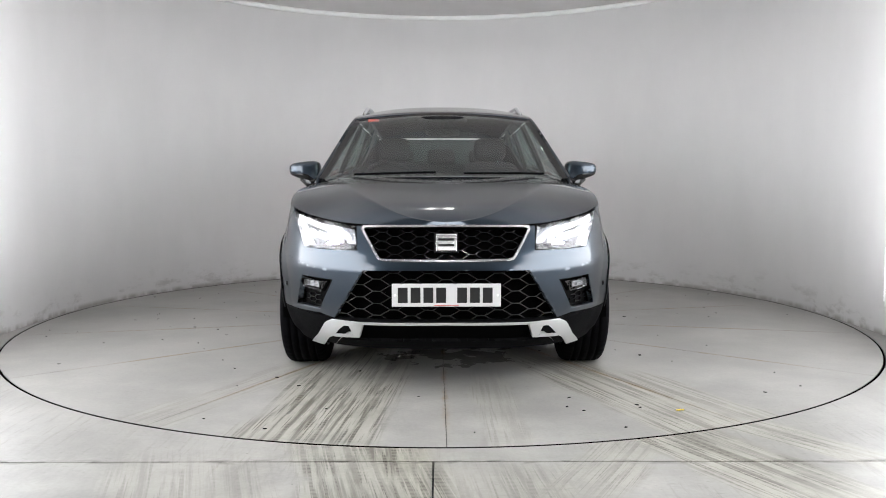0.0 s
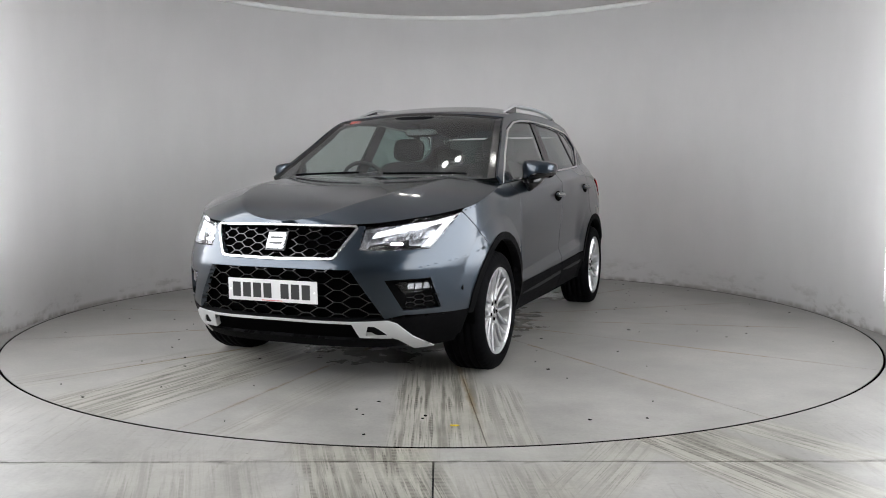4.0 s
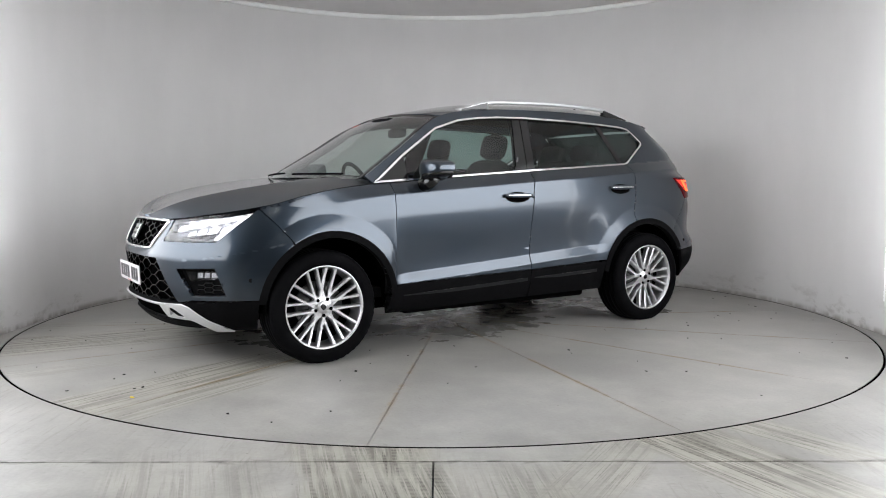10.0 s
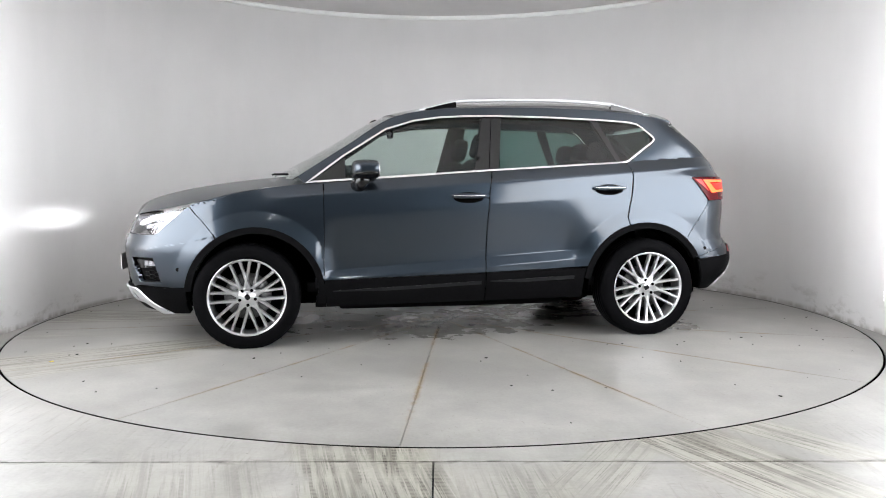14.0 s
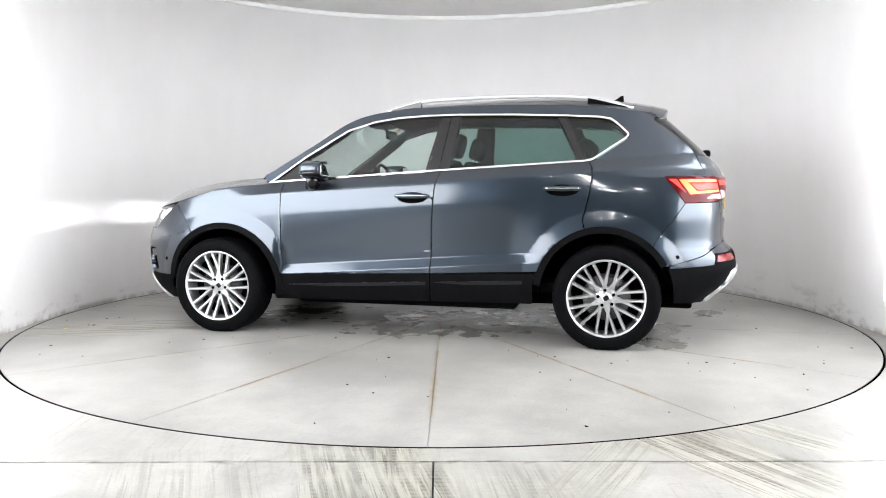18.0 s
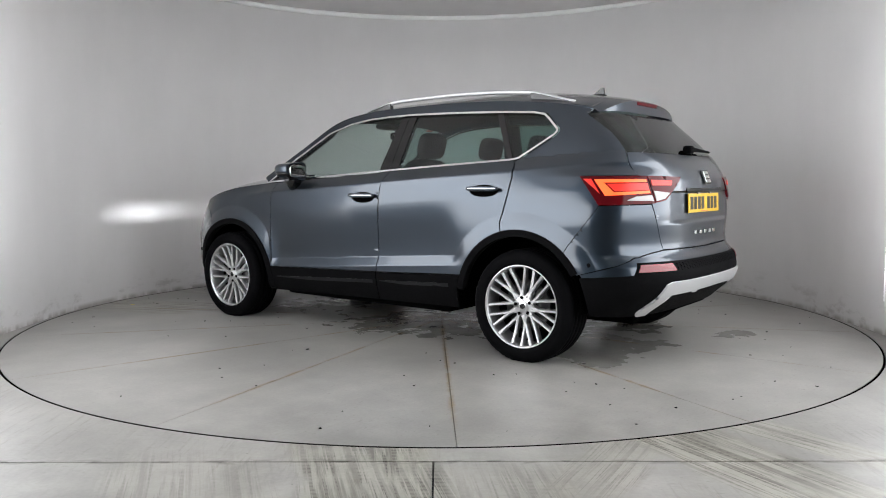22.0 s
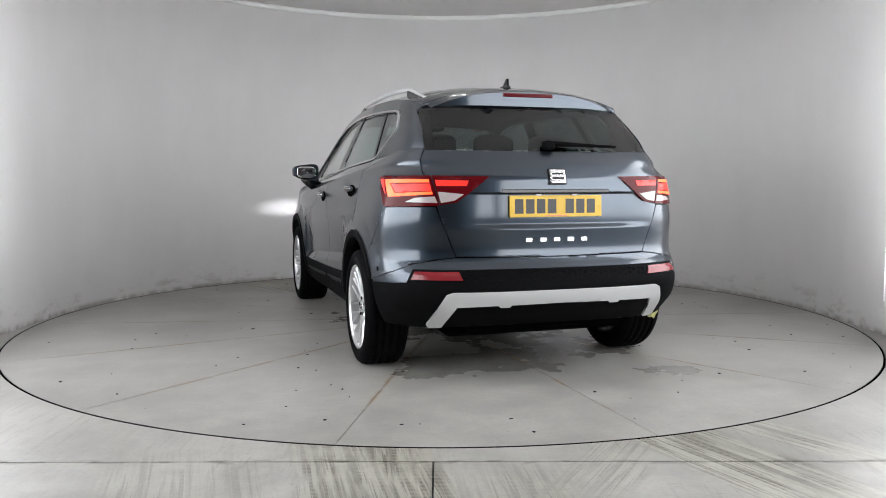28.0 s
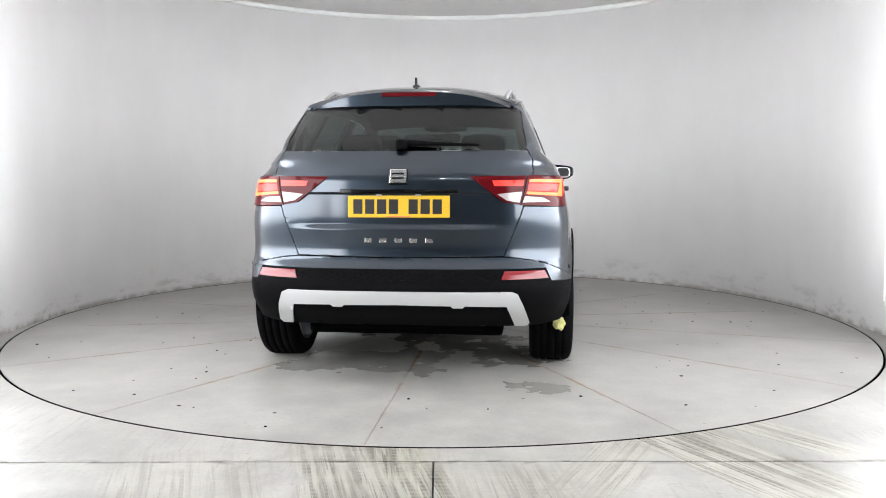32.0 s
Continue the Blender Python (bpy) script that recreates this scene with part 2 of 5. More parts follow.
REFLM = mat("lamp_reflector", (0.5, 0.505, 0.52), 0.25, 0.9)
MODULE = mat("lamp_module", (0.6, 0.61, 0.63), 0.2, 0.9)
STRIPM = mat("sill_ridge", (0.012, 0.012, 0.013), 0.45, **{"Specular IOR Level": 0.1})
CLEARM = mat("clear_lens", (0.34, 0.30, 0.30), 0.1, **{"Coat Weight": 0.6})
PLATEW = mat("plate_white", (0.62, 0.61, 0.61), 0.35)
PLATEY = mat("plate_yellow", (0.56, 0.35, 0.015), 0.4)
INK = mat("plate_ink", (0.01, 0.01, 0.01), 0.4)
DISCM = mat("brake_disc", (0.10, 0.10, 0.10), 0.4, 0.9, vary=(0.2, 30))
STICKM = mat("sticker_red", (0.5, 0.12, 0.10), 0.5)
BAGM = mat("yellow_plastic", (0.52, 0.50, 0.20), 0.4, vary=(0.4, 30))
MIRRORM = mat("mirror_glass", (0.9, 0.9, 0.9), 0.02, 1.0)
TAILM = mat("tail_led", (0.8, 0.1, 0.02), 0.4, Emission=(1.0, 0.10, 0.02), **{"Emission Strength": 2.4})
REDM = mat("red_lens", (0.075, 0.003, 0.005), 0.12, **{"Specular IOR Level": 0.15})
REDM2 = mat("red_reflector", (0.17, 0.012, 0.016), 0.2)
SCRAPM = mat("yellow_scrap", (0.75, 0.55, 0.02), 0.5)


# ---- mesh tools ----
def mesh_ob(name, verts, faces, material, parent=None, label="", normals=None, smooth=True):
    me = bpy.data.meshes.new(name)
    me.from_pydata(verts, [], faces)
    me.materials.append(material)
    if smooth:
        me.polygons.foreach_set("use_smooth", [True] * len(me.polygons))
    if normals is not None:
        me.normals_split_custom_set([normals[l.vertex_index] for l in me.loops])
    ob = new(name, me)
    if parent:
        ob.parent = parent
    if label:
        ob["label"] = label
    return ob


def part(name, bm, material, parent=None, label="", smooth=False):
    me = bpy.data.meshes.new(name)
    bm.to_mesh(me)
    bm.free()
    me.materials.append(material)
    if smooth:
        me.polygons.foreach_set("use_smooth", [True] * len(me.polygons))
    ob = new(name, me)
    if parent:
        ob.parent = parent
    if label:
        ob["label"] = label
    return ob


def box(bm, c, s, rot=None, bevel=0.0):
    """A box of size s about c, bevelled."""
    r = bmesh.ops.create_cube(bm, size=1.0)
    m = Matrix.Translation(c) @ (rot.to_4x4() if rot else Matrix()) @ Matrix.Diagonal((*s, 1))
    bmesh.ops.transform(bm, matrix=m, verts=r["verts"])
    if bevel:
        es = list({e for v in r["verts"] for e in v.link_edges})
        bmesh.ops.bevel(bm, geom=es, offset=bevel, segments=2, affect="EDGES", profile=0.5)
    return r["verts"]


def lathe(profile, axis="y", n=64, closed=False):
    """Verts and faces of a profile [(radius, along)] turned about an axis."""
    vs, fs = [], []
    k = len(profile)
    for i in range(n):
        a = 2 * math.pi * i / n
        for r, h in profile:
            c, s = r * math.cos(a), r * math.sin(a)
            vs.append((c, h, s) if axis == "y" else (c, s, h))
    for i in range(n):
        j = (i + 1) % n
        for q in range(k - 1):
            f = (i * k + q, j * k + q, j * k + q + 1, i * k + q + 1)
            fs.append(f if axis == "y" else f[::-1])
    return vs, fs


def rod(bm, pts, r, n=8):
    """A round bar along points."""
    pts = [Vector(p) for p in pts]
    rings = []
    for i, p in enumerate(pts):
        d = (pts[min(i + 1, len(pts) - 1)] - pts[max(i - 1, 0)]).normalized()
        u = d.orthogonal().normalized() if i == 0 else (u - d * u.dot(d)).normalized()
        w = d.cross(u)
        rr = r[i] if isinstance(r, (list, tuple)) else r
        rings.append([bm.verts.new(p + rr * (math.cos(2 * math.pi * k / n) * u + math.sin(2 * math.pi * k / n) * w)) for k in range(n)])
    for a, b in zip(rings, rings[1:]):
        for k in range(n):
            bm.faces.new((a[k], a[(k + 1) % n], b[(k + 1) % n], b[k]))
    bm.faces.new(rings[0][::-1])
    bm.faces.new(rings[-1])


def extrude_poly(bm, pts, vec):
    """A prism: a flat outline pushed along vec."""
    a = [bm.verts.new(p) for p in pts]
    b = [bm.verts.new(Vector(p) + Vector(vec)) for p in pts]
    n = len(a)
    f0, f1 = bm.faces.new(a[::-1]), bm.faces.new(b)
    for i in range(n):
        bm.faces.new((a[i], a[(i + 1) % n], b[(i + 1) % n], b[i]))
    return f0, f1


def arc(cx, cz, r, a0, a1, n=16):
    return [(cx + r * math.cos(math.radians(a0 + (a1 - a0) * i / n)), cz + r * math.sin(math.radians(a0 + (a1 - a0) * i / n))) for i in range(n + 1)]


def dense(poly, step=0.03):
    """An outline with points no further apart than step (in its own units)."""
    out = []
    for i, a in enumerate(poly):
        b = poly[(i + 1) % len(poly)]
        n = max(1, int(math.hypot(b[0] - a[0], b[1] - a[1]) / step))
        out += [(a[0] + (b[0] - a[0]) * k / n, a[1] + (b[1] - a[1]) * k / n) for k in range(n)]
    return out


def sheet(polys, chart, steps=(0.04, 0.04), thick=0.014, out=1, lift=0.0, edge=0.03, seam=True):
    """Outlines in a chart's plane, cut fine, carried onto the body's form, with turned-in edges.
    Gives verts, faces, normals."""
    V, F, N = [], [], []
    for poly in polys:
        bm = bmesh.new()
        pts = dense(poly, edge)
        f = bm.faces.new([bm.verts.new((u, v, 0)) for u, v in pts])
        bm.normal_update()
        bmesh.ops.triangulate(bm, faces=[f], ngon_method="EAR_CLIP")
        us, vs = [p[0] for p in pts], [p[1] for p in pts]
        for ax, (lo, hi), st in ((0, (min(us), max(us)), steps[0]), (1, (min(vs), max(vs)), steps[1])):
            k = int((hi - lo) / st)
            for i in range(1, k + 1):
                at = lo + (hi - lo) * i / (k + 1)
                co, no = [0, 0, 0], [0, 0, 0]
                co[ax], no[ax] = at, 1
                bmesh.ops.bisect_plane(bm, geom=bm.verts[:] + bm.edges[:] + bm.faces[:], plane_co=co, plane_no=no, dist=1e-6)
        bm.verts.index_update()
        base = len(V)
        e = 1e-3
        eu = e * (steps[0] / 0.04)
        P0, N0 = [], []
        for v in bm.verts:
            u, w = v.co.x, v.co.y
            p = Vector(chart(u, w))
            n = (Vector(chart(u + eu, w)) - Vector(chart(u - eu, w))).cross(Vector(chart(u, w + e)) - Vector(chart(u, w - e)))
            n.normalize()
            n *= out
            P0.append(p + n * lift)
            N0.append(n)
        V += [tuple(p) for p in P0]
        N += [tuple(n) for n in N0]
        for f in bm.faces:
            ids = [base + v.index for v in f.verts]
            a, b, c = (Vector(V[i]) for i in ids[:3])
            if (b - a).cross(c - a).dot(Vector(N[ids[0]])) < 0:
                ids.reverse()
            F.append(tuple(ids))
        if thick:
            for ed in bm.edges:
                if len(ed.link_faces) != 1:
                    continue
                i, j = ed.verts[0].index, ed.verts[1].index
                if seam and abs(ed.verts[0].co.x) < 1e-6 and abs(ed.verts[1].co.x) < 1e-6:
                    continue
                a, b = P0[i], P0[j]
                mid = (a + b) / 2
                k = len(V)
                other = sum((P0[v.index] for v in ed.link_faces[0].verts), Vector()) / len(ed.link_faces[0].verts)
                side = (mid - other)
                t = (b - a)
                if t.length < 1e-7:
                    continue
                t.normalize()
                side = side - t * side.dot(t)
                side.normalize()
                V += [tuple(a), tuple(b), tuple(b - N0[j] * thick), tuple(a - N0[i] * thick)]
                na, nb = (side + N0[i]).normalized(), (side + N0[j]).normalized()
                N += [tuple(na), tuple(nb), tuple(side), tuple(side)]
                q = (k, k + 1, k + 2, k + 3)
                if (V[q[1]] and (Vector(V[k + 1]) - Vector(V[k])).cross(Vector(V[k + 2]) - Vector(V[k])).dot(side) < 0):
                    q = q[::-1]
                F.append(q)
        bm.free()
    return V, F, N


def panel(name, polys, chart, material, parent, label="", **kw):
    v, f, n = sheet(polys, chart, **kw)
    return mesh_ob(name, v, f, material, parent, label, n)


def lerp(x, xs, ys):
    """Smooth run through stations (monotone cubic)."""
    if x <= xs[0]:
        return ys[0]
    if x >= xs[-1]:
        return ys[-1]
    i = 0
    while x > xs[i + 1]:
        i += 1

    def slope(k):
        if k <= 0 or k >= len(xs) - 1:
            k = min(max(k, 0), len(xs) - 1)
            a, b = (0, 1) if k == 0 else (len(xs) - 2, len(xs) - 1)
            return (ys[b] - ys[a]) / (xs[b] - xs[a])
        d0 = (ys[k] - ys[k - 1]) / (xs[k] - xs[k - 1])
        d1 = (ys[k + 1] - ys[k]) / (xs[k + 1] - xs[k])
        return 0.0 if d0 * d1 <= 0 else 2 * d0 * d1 / (d0 + d1)

    h = xs[i + 1] - xs[i]
    t = (x - xs[i]) / h
    m0, m1 = slope(i) * h, slope(i + 1) * h
    return (2 * t**3 - 3 * t * t + 1) * ys[i] + (t**3 - 2 * t * t + t) * m0 + (-2 * t**3 + 3 * t * t) * ys[i + 1] + (t**3 - t * t) * m1


def smooth01(t):
    t = min(max(t, 0.0), 1.0)
    return t * t * (3 - 2 * t)


# ---- the place ----
R_TABLE, R_WALL, H_WALL = 2.968, 3.0, 2.87


FRONT = -3.2  # where the curved booth wall ends
DARK_Y = 6.9  # how far the white flanks reach towards the camera


def build_booth():
    # plan of the white wall: straight flanks joined by a half circle at the back
    def line(r):
        pts = [(r, FRONT + (0 - FRONT) * i / 16) for i in range(16)]
        pts += [(r * math.cos(math.pi * i / 120), r * math.sin(math.pi * i / 120)) for i in range(121)]
        return pts + [(-r, (0 - FRONT) * -i / 16) for i in range(1, 17)]

    def band(rings):
        rows = [[(x, y, z) for x, y in line(r)] for r, z in rings]
        n, k = len(rows[0]), len(rows)
        vs = [p for i in range(n) for p in (rows[j][i] for j in range(k))]
        fs = [(k * i + j, k * i + j + 1, k * (i + 1) + j + 1, k * (i + 1) + j) for i in range(n - 1) for j in range(k - 1)]
        return vs, fs + [tuple(range(k))[::-1], tuple(range(k * (n - 1), k * n))]

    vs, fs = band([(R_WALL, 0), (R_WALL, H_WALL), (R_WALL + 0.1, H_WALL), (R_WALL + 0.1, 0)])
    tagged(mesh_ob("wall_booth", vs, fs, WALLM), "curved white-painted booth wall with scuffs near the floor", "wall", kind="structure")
    vs, fs = band([(R_WALL - 0.002, H_WALL - 0.045), (R_WALL - 0.03, H_WALL - 0.04), (R_WALL - 0.03, H_WALL - 0.002), (R_WALL - 0.002, H_WALL - 0.002)])
    tagged(mesh_ob("trim", vs, fs, WHITE), "white trim ring along the top of the booth wall", "trim", kind="structure")
    bm = bmesh.new()
    box(bm, (0, 0.4, H_WALL + 0.05), (9.0, 7.6, 0.1))
    tagged(part("ceiling", bm, CEILM), "plain off-white ceiling over the booth", "ceiling", kind="structure")
    # unseen ceiling, added dark to keep reflections of this end unlit
    bm = bmesh.new()
    box(bm, (0, -6.61, H_WALL + 0.05), (9.0, 6.4, 0.1))
    tagged(part("ceiling_room", bm, ROOMC), "unseen ceiling over the camera, coloured dark for an unlit room", "ceiling", kind="structure")
    # white flanks that carry the light panels, then unseen walls coloured dark as unlit
    for nm, c, s, rm in (("wall_west", (-3.05, (FRONT - DARK_Y) / 2, 1.4), (0.1, DARK_Y + FRONT - 0.01, 2.92), FLANKM), ("wall_east", (3.05, (FRONT - DARK_Y) / 2, 1.4), (0.1, DARK_Y + FRONT - 0.01, 2.92), FLANKM),
                         ("wall_room_west", (-3.05, -(DARK_Y + 9.6) / 2, 1.4), (0.1, 9.59 - DARK_Y, 2.92), ROOMM), ("wall_room_east", (3.05, -(DARK_Y + 9.6) / 2, 1.4), (0.1, 9.59 - DARK_Y, 2.92), ROOMM),
                         ("wall_south", (0, -9.66, 1.4), (6.4, 0.1, 2.92), ROOMM)):
        bm = bmesh.new()
        box(bm, c, s)
        tagged(part(nm, bm, rm), "unseen wall behind the camera, coloured dark for an unlit room" if rm is ROOMM else "plain white flank wall beside the camera", "wall", kind="structure")


def build_lights():
    for sgn in (-1, 1):
        # a wide soft panel on each flank wall; a strip at its far edge washes the wall beyond
        lp = new("light_panel")
        lp.location = (sgn * 2.99, -2.5, 1.62)
        bm = bmesh.new()
        box(bm, (-sgn * 0.06, -1.40, 0.03), (0.10, 5.80, 2.3), None, 0.01)
        part("diffuser", bm, LIGHTM, lp, "glowing white diffuser")
        # unseen board, added to screen the strip from the camera's side
        bm = bmesh.new()
        box(bm, (-sgn * 0.075, 1.525, -0.1), (0.15, 0.018, 2.56))
        part("fin", bm, WHITE, lp, "white board added to screen the strip")
        bm = bmesh.new()
        box(bm, (0, 0, 0), (0.145, 0.01, 2.5))
        wash = part("wash_strip", bm, TUBEM, lp, "glowing white strip")
        wash.location = (-sgn * 0.075, 1.542, -0.1)
        tagged(lp, "long white glowing light panel along the flank wall", "light", group="booth light panels")
    # small downlights in the ceiling over the camera
    ring_v, ring_f = lathe([(0.030, 0.0), (0.030, -0.006), (0.046, -0.008), (0.050, -0.004), (0.050, 0.0)], "z", 28)
    for lx, ly in ((-0.36, -5.25), (0.08, -5.2), (0.50, -5.3), (-0.30, -4.7), (0.14, -4.75), (0.55, -4.7)):
        dl = new("downlight")
        dl.location = (lx, ly, H_WALL)
        mesh_ob("ring", ring_v, ring_f, WHITE, dl)
        bm = bmesh.new()
        bmesh.ops.create_cone(bm, cap_ends=True, segments=20, radius1=0.027, radius2=0.029, depth=0.004, matrix=Matrix.Translation((0, 0, -0.003)))
        part("lamp_glass", bm, DOWNM, dl, "glowing white glass")
        tagged(dl, "small round white recessed ceiling downlight", "downlight", group="downlights over the camera")
    lamp = new("ceiling_lamp")
    lamp.location = (0, -0.1, H_WALL)
    bm = bmesh.new()
    box(bm, (0, 0, -0.02), (0.3, 0.12, 0.04), None, 0.008)
    part("housing", bm, WHITE, lamp)
    for sx in (-0.07, 0.07):
        bm = bmesh.new()
        bmesh.ops.create_uvsphere(bm, u_segments=16, v_segments=8, radius=0.03, matrix=Matrix.Translation((sx, 0, -0.045)))
        part("bulb", bm, BULBM, lamp, "glowing white bulb", True)
    tagged(lamp, "small white twin ceiling lamp with two glowing bulbs", "ceiling lamp")


JOINT_Y, JOINT_X = -3.12, -0.03


def build_floor():
    # outer floor with a round opening for the turntable, a slab ahead of it on either side of a joint
    n = 240
    vs, fs = [], []
    for i in range(n):
        a = 2 * math.pi * i / n
        c, s = math.cos(a), math.sin(a)
        k = 12 / max(abs(c), abs(s))
        if s < 0:
            k = min(k, (-JOINT_Y - 0.005) / -s)
        r0 = R_TABLE + 0.004
        for r, z in ((r0, -0.12), (r0, 0.0), ((r0 + k) / 2, 0.0), (k, 0.0), (k, -0.02)):
            vs.append((r * c, r * s, z))
    for i in range(n):
        j = (i + 1) % n
        for k in range(4):
            fs.append((5 * j + k, 5 * j + k + 1, 5 * i + k + 1, 5 * i + k))
    floor = mesh_ob("floor", vs, fs, FLOORM, smooth=False)
    tagged(floor, "worn grey concrete floor with tyre marks and joints", "floor", kind="structure")
    for x0, x1 in ((-12, JOINT_X - 0.004), (JOINT_X + 0.004, 12)):
        bm = bmesh.new()
        box(bm, ((x0 + x1) / 2, (JOINT_Y - 0.003 - 12) / 2, -0.03), (x1 - x0, 12 + JOINT_Y - 0.003, 0.06))
        part("slab", bm, FLOORM, floor)


SECTORS = 14


def build_turntable():
    table = new("turntable")
    tagged(table, "large round grey concrete turntable with radial joints and tyre marks", "turntable")
    bm = bmesh.new()
    vs, fs = lathe([(0.001, -0.10), (R_TABLE - 0.004, -0.10), (R_TABLE, -0.02), (R_TABLE, -0.002), (R_TABLE - 0.005, 0.0015), (R_TABLE - 0.010, -0.002), (R_TABLE - 0.010, -0.03), (0.001, -0.03)], "z", 180)
    mesh_ob("rim", vs, fs, DARK, table, "dark steel rim")
    for k in range(SECTORS):
        a0, a1 = 2 * math.pi * (k + 0.5) / SECTORS, 2 * math.pi * (k + 1.5) / SECTORS
        g = 0.0014
        m = 14
        top = []
        mid = (a0 + a1) / 2
        off = Vector((math.cos(mid), math.sin(mid))) * (g / math.sin((a1 - a0) / 2))
        for i in range(m + 1):
            a = a0 + (a1 - a0) * i / m
            r = R_TABLE - 0.012
            top.append((r * math.cos(a), r * math.sin(a)))
        top[0] = (top[0][0] - g * math.sin(a0), top[0][1] + g * math.cos(a0))
        top[-1] = (top[-1][0] + g * math.sin(a1), top[-1][1] - g * math.cos(a1))
        bm = bmesh.new()
        extrude_poly(bm, [(p[0], p[1], -0.06) for p in top] + [(off.x, off.y, -0.06)], (0, 0, 0.06))
        part("slab", bm, TABLEM, table)
    return table


# ---- the car's form: x forward, y to its left, z up, origin under the middle of the wheelbase ----
XA, XB = 0.8, -1.0
FRONT_PLAN = (0.756, 1.455, 13.0)  # slope and reach of the corner facet, crispness of its edges
REAR_PLAN = (0.69, 1.50, 14.0)
WHEEL_X, HUB_Z, TYRE_R = 1.319, 0.322, 0.331
ARCH_F, ARCH_R = (1.268, 0.33), (-1.297, 0.335)
ARCH_OUT, ARCH_IN = 0.43, 0.39


def z_belt(x):
    if x < 0.95:
        return 1.026 + (0.966 - x) * 0.0665
    return lerp(x, (0.95, 1.2, 1.4, 1.6, 1.75, 1.9, 2.05, 2.2), (1.027, 1.0, 0.965, 0.913, 0.882, 0.855, 0.828, 0.815))


def half_width(x, z):
    """Half the body's width along its straight middle, by height."""
    zb = z_belt(x)
    full = 0.888 + 0.024 * smooth01((x - 1.25) / 0.4)
    top = lerp(x, (0.7, 0.95, 1.3, 1.6), (0.80, 0.803, 0.856, 0.890))
    d = zb - z
    if d < 0:
        y = top - 0.40 * -d - 0.10 * d * d - 0.060 * smooth01((-x - 0.55) / 1.1)
        return y
    if d < 0.22:
        # sloping band under the windows, meeting the flank in a tight crease
        band = top + (full - 0.014 - top) * (d / 0.07) ** 0.9
        flank = full - 0.014 * (1 - (d - 0.07) / 0.15) ** 1.6
        m = min(band, flank)
        y = m - 0.0025 * math.log(math.exp((m - band) / 0.0025) + math.exp((m - flank) / 0.0025))
    else:
        y = full
    y -= 0.060 * smooth01((-x - 0.55) / 1.1) * smooth01(1 - d / 0.42)
    if z < 0.45:
        y -= 0.075 * ((0.45 - z) / 0.25) ** 1.8
    return y


def relief(x, z):
    """Flares round the wheels and the crease low in the doors."""
    d = 0.0
    for cx, cz in (ARCH_F, ARCH_R):
        r = math.hypot(x - cx, z - cz)
        if z > 0.25:
            t = max(0.0, min(1.0, (0.53 - r) / 0.10))
            d += (0.021 * smooth01((x - 0.78) / 0.12) if cx > 0 else 0.018) * t * t / (t + 0.08) * (0.55 + 0.45 * smooth01((z - 0.40) / 0.25))
    zc = 0.49 + (0.83 - x) * 0.07
    fade = smooth01((x + 0.95) / 0.25) * smooth01((0.9 - x) / 0.15)
    if z > zc - 0.075:
        d -= 0.024 * min(1.0, (z - zc + 0.075) / 0.06) * (1 - smooth01((z - zc) / 0.36)) * fade
    return d


def front_x(z):
    return lerp(z, (0.18, 0.28, 0.36, 0.42, 0.60, 0.68, 0.75, 0.82, 0.90), (2.04, 2.13, 2.165, 2.175, 2.18, 2.16, 2.13, 2.095, 2.045))


def rear_x(z):
    return lerp(z, (0.25, 0.32, 0.42, 0.50, 0.57, 0.61, 0.645, 0.70, 0.86, 1.04, 1.10, 1.20, 1.43, 1.52),
                (1.95, 2.02, 2.12, 2.145, 2.13, 2.10, 2.07, 2.06, 2.07, 2.06, 2.035, 1.95, 1.705, 1.61))


def plan_radius(c, s, facet, reach, crisp):
    """Radius of the body's plan: flat end, facet across the corner, flat side, with rounded edges between."""
    c, s = abs(c), abs(s)
    return (c ** crisp + s ** crisp + ((c + facet * s) / reach) ** crisp) ** (-1 / crisp)


def form_front(psi, z):
    """Front chart: psi 0 at the nose's middle, +-pi/2 at the wings."""
    c, s = math.cos(psi), math.sin(psi)
    r = plan_radius(c, s, *FRONT_PLAN)
    x = XA + (front_x(z) - XA) * r * c
    w = half_width(x, z)
    y = w * r * s
    x -= 0.11 * (y * y) * c
    dy = relief(x, z) * smooth01((abs(s) - 0.4) / 0.4)
    return x, y + math.copysign(dy, s), z


def form_rear(psi, z):
    c, s = math.cos(psi), math.sin(psi)
    nr = 4.2 + 2.8 * smooth01((z - 1.10) / 0.2)
    up = smooth01((z - 1.06) / 0.07)
    r = (abs(c) ** nr + abs(s) ** nr) ** (-1 / nr) * up + plan_radius(c, s, *REAR_PLAN) * (1 - up)
    x = XB - (rear_x(z) + XB) * r * c
    w = half_width(x, z)
    y = w * r * s
    x += 0.07 * (y * y) * c
    dy = relief(x, z) * smooth01((abs(s) - 0.4) / 0.4)
    return x, y + math.copysign(dy, s), z


def side_chart(sgn):
    def chart(x, z):
        return x, sgn * (half_width(x, z) + relief(x, z)), z
    return chart


def ps(form, z, x=None, y=None):
    """The chart's angle at which the form passes x or y at height z (its left half)."""
    lo, hi = 0.0, math.pi / 2
    for _ in range(40):
        m = (lo + hi) / 2
        p = form(m, z)
        if (y is not None and p[1] < y) or (x is not None and abs(p[0]) > abs(x)):
            lo = m
        else:
            hi = m
    return lo


def fr(*pts):
    """Outline points of the front: ('y', y, z) or ('x', x, z) to chart angles."""
    return [(ps(form_front, z, **{k: v}) if v else 0.0, z) for k, v, z in pts]


def rr(*pts):
    return [(ps(form_rear, z, **{k: v}) if v else 0.0, z) for k, v, z in pts]


def mirrored(poly):
    return [(-u, v) for u, v in reversed(poly)]


SHEAR = 0.0665


